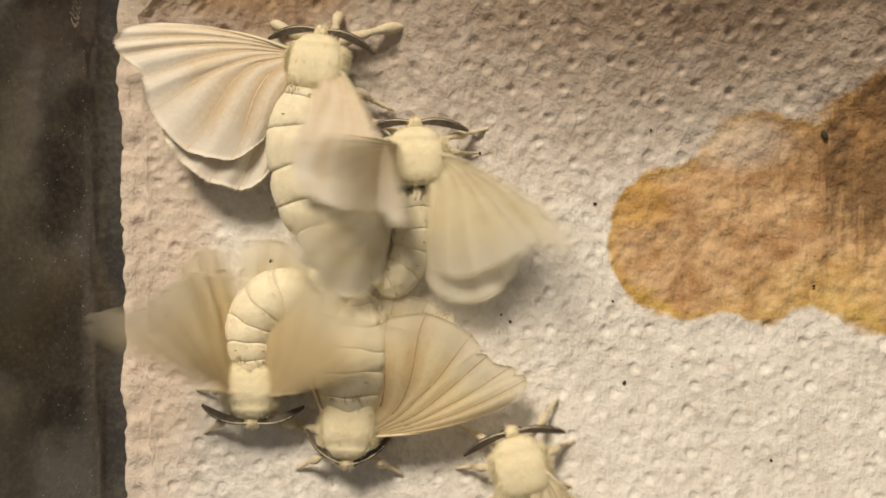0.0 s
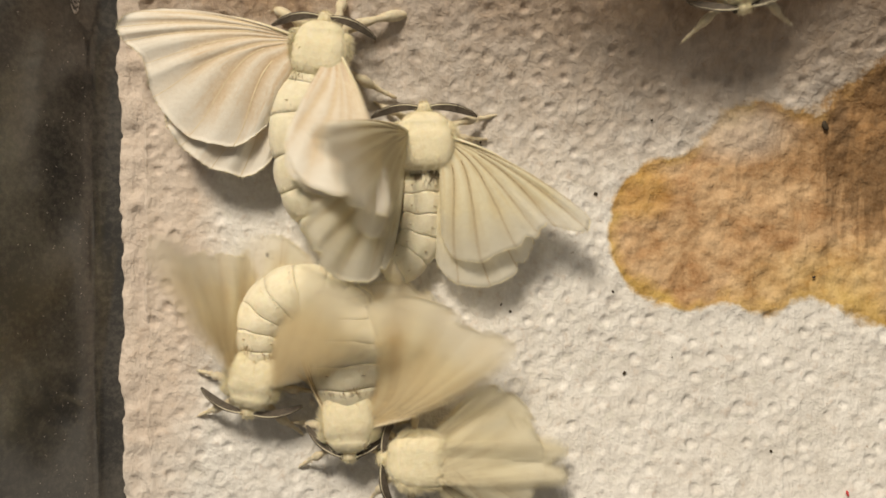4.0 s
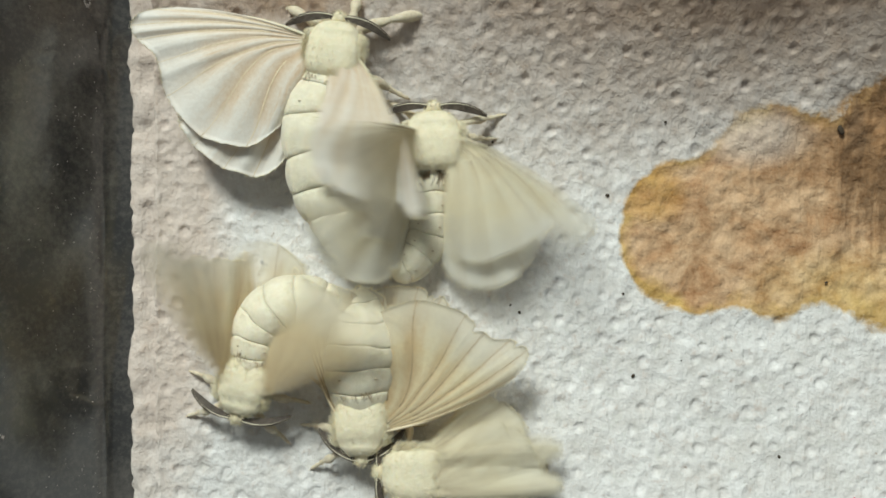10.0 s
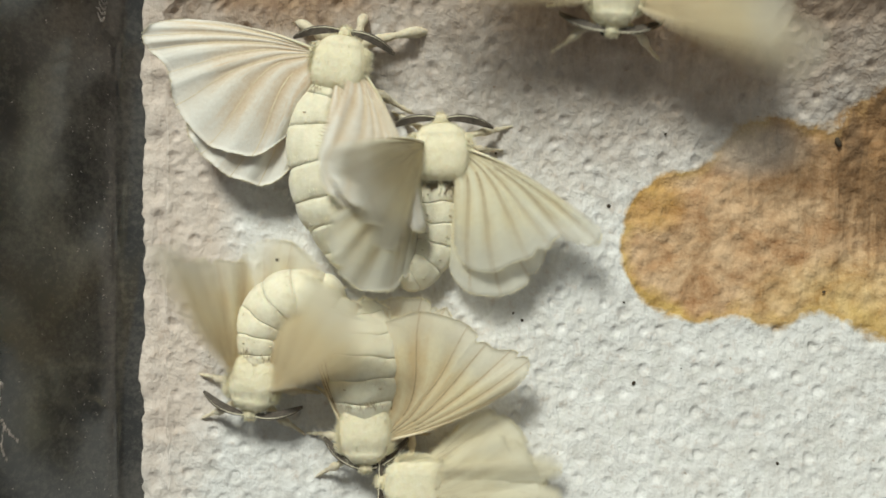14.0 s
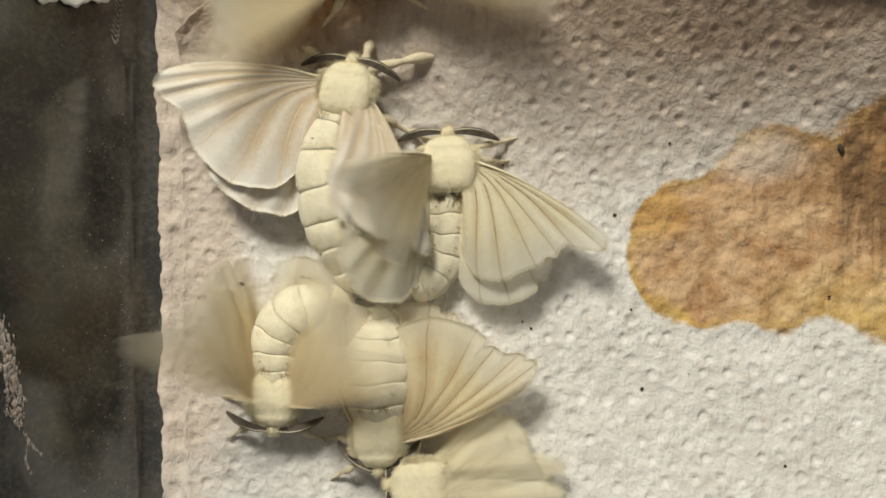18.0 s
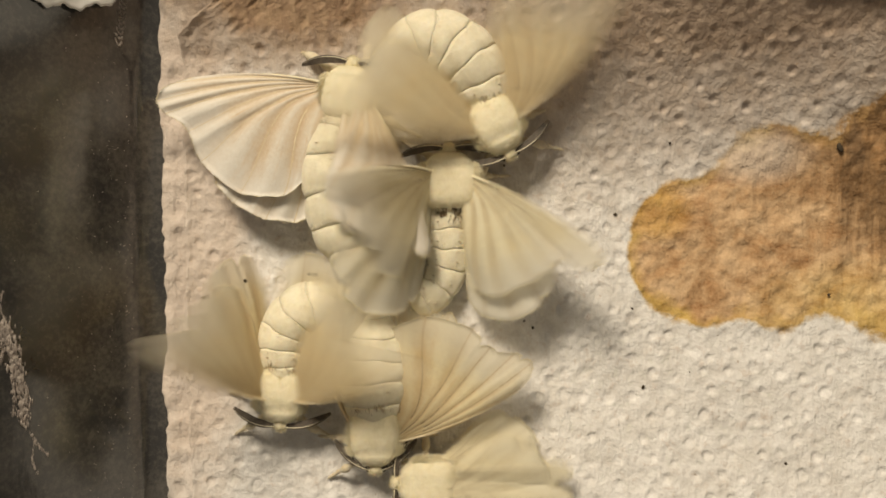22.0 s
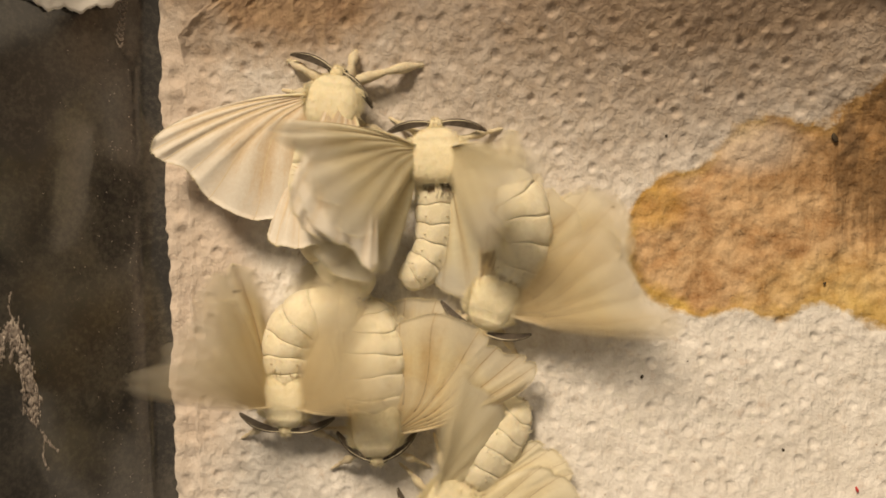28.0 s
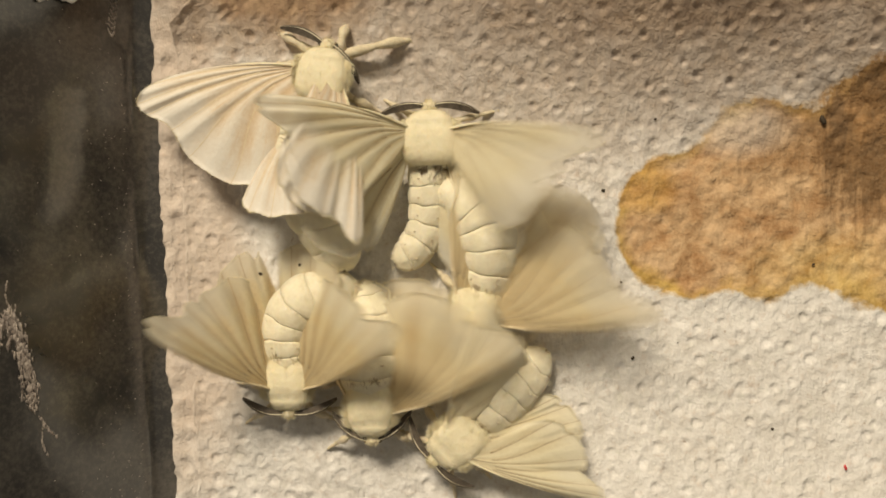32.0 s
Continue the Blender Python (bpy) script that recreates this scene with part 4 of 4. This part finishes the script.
SIX = [(6.0, 5.4), (-6.0, 5.4), (7.0, 0.4), (-7.0, 0.4), (6.0, -5.0), (-6.0, -5.0)]
MOTHS = {
    "female": build_moth("large cream female moth with a swollen ringed abdomen", 0.84,
                         [(-0.4, -1.6, 2.9), (-0.8, -4.5, 3.8), (-0.3, -8.6, 4.4), (1.1, -12.9, 4.7), (2.7, -16.4, 4.4), (4.3, -19.7, 3.2), (5.3, -22.6, 2.4)],
                         ("thick", True), [(13.0, 7.4), (8.5, -3.6), (1.5, 8.2), (-8.4, 5.4), (-7.0, 1.0), (-5.0, -5.0)], 3, 14.0, (3.05, 2.9, 2.7), 1.04, (1.0, 0.58)),
    "male": build_moth("cream male moth fluttering with spread wings", 0.8,
                       [(0, -1.6, 2.6), (-0.1, -4.0, 2.7), (-0.2, -6.6, 2.65), (-0.4, -9.2, 2.5), (-1.1, -11.8, 2.4), (-2.9, -13.8, 2.2), (-5.0, -14.3, 1.6)],
                       ("cream", False), [(8.4, 3.2), (-6.0, 5.0), (7.0, 0.4), (-7.0, 0.4), (6.0, -5.0), (-6.0, -5.0)], 5, 8.0, (3.25, 2.9, 2.5), 1.02, (1.0, 1.0), 7, 0.9, 1.0),
    "low_male": build_moth("cream male moth head down with blurred brown-veined wings", 0.95,
                           [(0, -1.6, 2.8), (0.1, -4.2, 3.1), (-0.1, -7.0, 3.3), (-1.6, -9.5, 3.5), (-4.8, -10.7, 3.3), (-8.4, -10.7, 2.3)],
                           ("thin", False), SIX, 8, 16.0, (2.8, 2.8, 2.4), 1.0, (1.12, 1.12), 7, spots=((0.42, 22),)),
    "low_female": build_moth("cream female moth head down with one wing spread", 0.85,
                             [(0, -1.6, 3.2), (0.1, -4.5, 4.0), (0.2, -7.6, 4.2), (0.1, -10.6, 3.7), (0.2, -13.4, 2.5), (0.3, -15.2, 1.8)],
                             ("thin", True), SIX, 12, 36.0, (2.9, 3.0, 2.5), 0.97, (1.0, 0.5), 6),
    "newcomer": build_moth("pale cream moth with wings half folded back", 0.72,
                           [(0, -1.6, 2.7), (0, -5.0, 3.4), (0.1, -8.6, 3.5), (0.2, -12.0, 3.0), (0.2, -15.2, 1.6)],
                           ("buff", True), SIX, 17, 14.0, (3.0, 3.0, 2.5), 0.88, (0.6, 0.6), 6, 1.4),
    "visitor": build_moth("cream moth with a curled ringed abdomen and buzzing wings", 0.9,
                          [(-0.2, -1.6, 2.6), (-0.7, -4.2, 3.2), (-0.5, -8.4, 3.8), (1.7, -12.1, 3.7), (5.0, -13.2, 2.9), (7.6, -11.8, 1.6)],
                          ("thin", False), SIX, 23, 16.0, (2.8, 2.8, 2.5), 1.1, (0.9, 0.9), 8),
}

# ---- small things ----
def lump(name, label, category, x, y, r, mat, seed, long=1.0, turn=0.0, z=None, kind=""):
    rnd = random.Random(seed)
    b = Build()
    b.ball((0, 0, r * 0.6), (r, r * long, r * 0.7), 9, 7, 0, 0.16, rnd)
    ob = tagged(new(name, b.mesh(name, mat)), label, category, "", kind)
    h = float(swell(np.array(x), np.array(y))) if z is None else z
    ob.matrix_basis = pose(x * MM, y * MM, (h - 0.05) * MM, 0, 0, turn)
    return ob


lump("frass_pellet", "dark brown dropping on the stained paper", "dropping", 44.4, 13.6, 0.36, FRASS, 1, 1.7, 25)
for i, (x, y) in enumerate([(27.0, -12.5), (37.8, -23.2), (18.6, 6.3), (24.9, 14.5), (7.6, -6.2), (8.6, -7.0), (20.4, -4.9), (43.5, -3.6), (21.5, -14.2), (5.5, 12.3)]):
    lump("speck", "tiny dark speck on the paper", "speck", x, y, 0.13 + 0.03 * (i % 3), FRASS, 40 + i, 1.3, 40 * i)
lump("red_fibre", "tiny red fibre on the paper", "fibre", 46.1, -27.9, 0.16, RED, 3, 2.4, 20)


PATHS = {
    "female": [
        (0, -12.28, 21.99, -8), (1, -12.27, 21.94, -8), (3, -11.94, 22.09, -8), (6, -12.15, 22.06, -8), (9, -11.79, 21.77, -8),
        (13, -12.03, 21.89, -9), (16, -11.88, 21.20, -10), (19, -12.27, 20.65, -10), (21, -12.05, 20.59, -8), (22, -12.21, 20.55, -8),
        (23, -13.68, 20.09, -9), (24, -13.48, 19.93, -8), (25, -13.93, 20.02, -8), (28, -13.95, 19.38, -9), (30, -13.46, 20.08, -10),
        (32, -14.03, 20.98, -11),
    ],
    "male": [
        (0, -1.77, 11.91, 0), (1, -1.35, 11.65, 0), (3, -0.98, 12.07, 0), (6, -0.75, 12.38, 0), (9, -1.19, 12.29, 0), (13, -0.90, 12.31, 0),
        (16, -0.75, 12.15, 0), (19, -0.91, 12.45, 0), (21, 0.16, 11.67, 0), (22, -0.93, 10.66, 0), (23, -1.98, 11.59, 0), (24, -2.56, 12.83, 0),
        (25, -3.11, 12.64, 0), (28, -2.23, 12.99, 0), (30, -2.34, 13.37, 0), (32, -1.94, 13.40, -1),
    ],
    "low_male": [
        (0, -20.30, -13.85, 178), (1, -19.62, -14.38, 176), (3, -19.72, -14.05, 172), (6, -21.15, -14.64, 165), (9, -21.97, -15.24, 165),
        (13, -21.83, -14.39, 168), (16, -21.51, -13.84, 177), (19, -20.99, -14.96, 176), (21, -20.63, -14.40, 176), (22, -20.80, -14.26, 176),
        (23, -21.03, -14.74, 176), (25, -20.38, -15.18, 176), (28, -20.86, -15.60, 176), (30, -19.67, -15.92, 176), (32, -20.03, -15.50, 178),
    ],
    "low_female": [
        (0, -9.72, -18.37, 176), (1, -9.55, -19.16, 176), (3, -9.18, -18.84, 178), (6, -10.81, -19.02, 182), (9, -9.13, -19.22, 180),
        (13, -9.07, -19.98, 180), (16, -9.45, -19.29, 180), (19, -9.24, -19.22, 180), (21, -10.04, -19.37, 180), (22, -10.03, -19.24, 180),
        (23, -10.03, -19.76, 180), (25, -10.18, -18.62, 180), (28, -10.31, -19.15, 180), (30, -10.15, -19.24, 180), (32, -10.24, -18.84, 180),
    ],
    "newcomer": [
        (0, 9.02, -22.43, 12), (0.5, 7.51, -21.06, 45), (1, 4.24, -21.55, 75), (2, -0.04, -22.84, 88), (3, -1.13, -22.99, 85),
        (6, -4.43, -22.75, 92), (9, -3.63, -23.80, 90), (13, -3.60, -25.27, 88), (16, -4.67, -24.39, 90), (19, -4.67, -24.39, 90),
        (21, -4.62, -23.30, 90), (22, -4.09, -24.48, 88), (23, -6.87, -24.99, 88), (24, -10.87, -23.78, 88), (25, -8.85, -23.87, 88),
        (26.5, -4.40, -26.20, 115), (28, -2.28, -28.27, 140), (29, -1.04, -24.34, 140), (30, -0.56, -23.23, 146), (31, -0.58, -23.30, 140),
        (32, -0.37, -22.85, 130),
    ],
    "visitor": [
        (0, 46.29, 44.10, 130), (1.6, 44.85, 36.46, 125), (2.4, 38.97, 24.51, 115), (3, 36.38, 24.14, 105), (3.5, 34.09, 25.84, 150),
        (4.5, 30.04, 30.56, 200), (5.5, 25.34, 33.37, 190), (6, 31.84, 28.03, 182), (6.5, 37.12, 31.99, 180), (7.2, 36.95, 36.40, 180),
        (8.2, 36.13, 33.62, 180), (9, 33.43, 31.00, 180), (10, 31.47, 38.25, 180), (11.5, 4.07, 40.73, 180), (12, 0.51, 36.07, 180),
        (12.6, 4.18, 38.08, 180), (13, 13.44, 34.58, 180), (13.5, 18.50, 25.45, 180), (14.5, 15.90, 32.25, 165), (15.3, 13.51, 35.12, 150),
        (16, 13.13, 35.45, 150), (17, 8.28, 38.69, 170), (17.5, 3.60, 34.68, 185), (18, -9.73, 34.42, 188), (19, -11.72, 34.80, 190),
        (20.3, -3.82, 37.06, 205), (21, 7.60, 23.10, 218), (21.5, 5.33, 21.93, 212), (22, 4.63, 16.34, 205), (22.5, 9.19, 16.77, 212),
        (23, 8.61, 6.84, 215), (23.5, 5.52, -0.47, 185), (24, 5.52, -3.24, 172), (25, 4.70, -2.58, 168), (28, 3.65, -4.69, 158),
        (30, 4.58, -6.39, 168), (31, 3.04, -7.32, 166), (32, 2.19, -7.88, 168),
    ],
}


def flutter(t, calm, size):
    """Wing beat: through the middle, up, down, three steps a beat."""
    step = round(t * FPS) % 3
    return (0, 1, -1)[step] * size * calm


def between(rows, t):
    for (t0, *a), (t1, *b) in zip(rows, rows[1:]):
        if t <= t1:
            f = min(1, max(0, (t - t0) / (t1 - t0)))
            f = f * f * (3 - 2 * f)
            return [p + (q - p) * f for p, q in zip(a, b)]
    return rows[-1][1:]


# seconds, sweep back, raise, beat in degrees: left and right wing of each moth
WINGS = {
    "female": ([(0, 11, 0, 0), (16, 12, 0, 0), (19, 20, 0, 0), (22, 20, 0, 0), (23, 27, 0, 0), (28, 34, 0, 0), (30, 28, 0, 0), (32, 29, 0, 0)],
               [(0, 76, -12, 14), (2.8, 76, -12, 14), (3.5, 80, 0, 3), (5.5, 76, -14, 14), (12, 76, -18, 12), (15.5, 77, -34, 2), (19, 77, -32, 8), (20.5, 78, -30, 5), (22, 80, -28, 8), (23.3, 96, -40, 3), (32, 96, -40, 3)]),
    "male": ([(0, 10, 68, 22), (2.8, 10, 68, 20), (3.5, 10, 68, 4), (5.5, 12, 66, 16), (7.7, 12, 66, 7), (9, 12, 66, 12), (10, 12, 66, 20), (13, 13, 66, 12), (15.5, 14, 66, 1.5), (17, 14, 66, 4), (19, 13, 64, 14), (20.5, 12, 63, 9),
              (22, 10, 60, 12), (23, 4, 50, 10), (25, -2, 44, 14), (28, -1, 44, 12), (30, 0, 42, 10), (32, -5, 32, 6)],
             [(0, 39, 12, 30), (3, 39, 10, 24), (3.5, 36, 4, 4), (6, 37, 6, 16), (8, 37, 4, 8), (9, 37, 4, 8), (10, 38, 10, 34), (11, 38, 10, 26), (12, 37, 6, 14), (13, 37, 6, 14),
              (15.5, 36, 2, 1.5), (18, 36, 2, 3), (19, 36, 2, 5), (20, 38, 12, 32), (20.5, 42, 4, 4), (21, 40, 4, 3), (22, 36, 26, 10), (23, 46, 30, 12), (23.6, 64, 16, 14), (26, 64, 18, 14), (28, 14, 66, 14), (30, 12, 68, 14),
              (31, 12, 42, 24), (32, 10, 32, 20)]),
    "low_male": ([(0, 28, 38, 39), (3.5, 42, 40, 40), (7.7, 46, 40, 40), (13, 44, 40, 40), (15.5, 20, 38, 6), (16, 20, 38, 9), (17, 24, 42, 42), (20, 22, 46, 29), (20.5, 22, 46, 5), (21.2, 24, 46, 42), (22.2, 24, 46, 34), (22.5, 24, 46, 5), (23, 22, 46, 42), (25, 20, 46, 42), (30, 16, 50, 42), (31.4, 22, 48, 31), (32, 30, 44, 6)],
                 [(0, 34, 62, 34), (2.5, 34, 60, 34), (3.5, 55, 52, 31), (6, 53, 54, 34), (7.7, 52, 53, 28), (13, 53, 58, 34), (15.5, 60, 56, 5), (16, 61, 58, 7), (17, 34, 68, 36), (19, 27, 69, 38), (20, 34, 64, 18), (20.5, 35, 64, 5),
                  (21.2, 22, 66, 40), (22.2, 28, 66, 22), (22.5, 34, 66, 5), (23, 22, 68, 38), (25, 20, 69, 38), (28, 20, 69, 38), (30, 22, 68, 38), (31.4, 28, 58, 26), (32, 33, 54, 6)]),
    "low_female": ([(0, 31, 4, 2), (1, 33, 6, 4), (2, 36, 8, 16), (3, 38, 12, 22), (6, 42, 20, 24), (7, 40, 12, 12), (9, 38, 8, 4), (19, 38, 6, 2), (22, 38, 8, 4), (24, 36, 6, 2),
                    (28, 33, 4, 3), (29, 36, 12, 16), (30, 38, 20, 22), (32, 38, 20, 22)],
                   [(0, 82, -12, 6), (32, 82, -12, 6)]),
    "newcomer": ([(0, 76, -4, 18), (2, 102, -6, 24), (25, 102, -6, 24), (26.5, 60, 2, 18), (28, 46, 4, 26), (32, 44, 2, 20)],
                 [(0, 76, -4, 18), (2, 101, 0, 30), (9, 96, 8, 30), (16, 99, 2, 30), (25, 100, 0, 30), (26.5, 80, 10, 18), (28, 74, 26, 22), (32, 72, 24, 20)]),
    "visitor": ([(0, 28, 16, 36), (7, 24, 16, 36), (8.2, -10, 14, 36), (9.4, -10, 14, 36), (10.2, 10, 16, 36), (11.5, -24, 10, 34), (13, -20, 12, 30), (15, 0, 12, 30), (16, 2, 8, 26), (17, -12, 10, 34), (19, -24, 10, 34), (20.3, 20, 16, 36), (21, 30, 16, 38), (22.5, 26, 14, 38), (23, 24, 14, 44), (26, 22, 14, 48), (32, 18, 12, 40)],
                [(0, 28, 16, 36), (7, 24, 16, 36), (8.2, -10, 14, 36), (9.4, -10, 14, 36), (10.2, 30, 16, 30), (11.3, 60, 12, 16), (12.8, 60, 12, 16), (13.5, 10, 12, 30), (17, 10, 12, 30), (17.7, -24, 10, 34), (19, -24, 10, 34), (20.3, 20, 26, 36), (21, 34, 30, 36), (22.5, 34, 34, 36), (23.5, 84, 10, 14), (32, 86, 6, 12)]),
}


# degrees by which a folded wing is tipped up behind, to lie over the abdomen, or down
TIP = {("female", -1): -6, ("male", 1): -4, ("female", 1): -22, ("low_male", 1): 12}
# seconds, degrees by which a hindwing is swept further back and raised beyond its forewing, millimetres by which it lies lower
HIND = {
    ("male", -1): [(0, 3, -30, -1.0), (22, 3, -30, -1.0), (23.5, 4, -14, -0.7), (32, 4, -12, -0.7)],
    ("male", 1): [(0, -15, 0, -1.5), (22, -15, 0, -1.5), (23.6, -22, -8, -1.2), (26, -22, -8, -1.2), (28, 20, -48, -1.3), (30, 20, -48, -1.3), (31, 16, -26, -1.3), (32, 14, -22, -1.3)],
    ("low_male", -1): [(0, 12, -6, -0.6), (32, 12, -6, -0.6)],
    ("low_male", 1): [(0, 8, -8, -0.6), (32, 8, -8, -0.6)],
    ("female", 1): [(0, -12, 0, -1.0), (32, -12, 0, -1.0)],
}
# seconds, degrees by which each antenna of a moth is turned
FEELERS = {
    "female": ([(0, 0), (20, 0), (22.5, -8), (25, -10), (28, -30), (32, -28)], [(0, 0), (20, 0), (22.5, 8), (25, 10), (28, -26), (32, -30)]),
}
LEVEL = [(0, 0, 0, -1.5), (32, 0, 0, -1.5)]


def motions():
    for name, (moth, wings, root, feelers) in MOTHS.items():
        walk(moth, [(t, pose(x * MM, y * MM, float(swell(np.array(x), np.array(y))) * 0.8 * MM, 0, 0, r)) for t, x, y, r in PATHS[name]])
        for feeler, turns in zip(feelers, FEELERS.get(name, ())):
            at = feeler.matrix_basis.copy()
            walk(feeler, [(t, at @ pose(0, 0, 0, 0, 0, r)) for t, r in turns])
        for side, (fore, hind), rows in zip((-1, 1), wings, WINGS[name]):
            still = all(r[3] == 0 for r in rows)
            times = sorted({r[0] for r in rows} | {22.6, 23.3, 24}) if still else [i / FPS for i in range(32 * FPS + 1)]
            keyed, under = [], []
            for t in times:
                sweep, up, beat = between(rows, t)
                beat = flutter(t, 1.0, beat)
                back, above, lower = between(HIND.get((name, side), LEVEL), t)
                tip = TIP.get((name, side), 0)
                # the hinge runs along the body; the wing swings about it and is swept back in its own plane
                keyed.append((t, pose(side * root[0] * MM, root[1] * MM, root[2] * MM, tip, -side * (up + beat), 0) @ pose(0, 0, 0, 0, 0, -side * (sweep + 0.2 * beat))))
                under.append((t, lower, pose(side * root[0] * MM, root[1] * MM, root[2] * MM, tip, -side * (up + above + beat), 0) @ pose(0, 0, 0, 0, 0, -side * (sweep + back + 0.2 * beat))))
            walk(fore, keyed)
            rows_h = []
            for t, lower, m in under:
                # the large female drags her left hindwing back over her abdomen once she turns
                f = min(1, max(0, (t - 22) / 2)) if name == "female" and side < 0 else 0
                rows_h.append((t, m @ pose(side * 0.2 * MM, -1.8 * MM, lower * MM, -24 * f, 0, 24 * f)))
            walk(hind, rows_h)


motions()
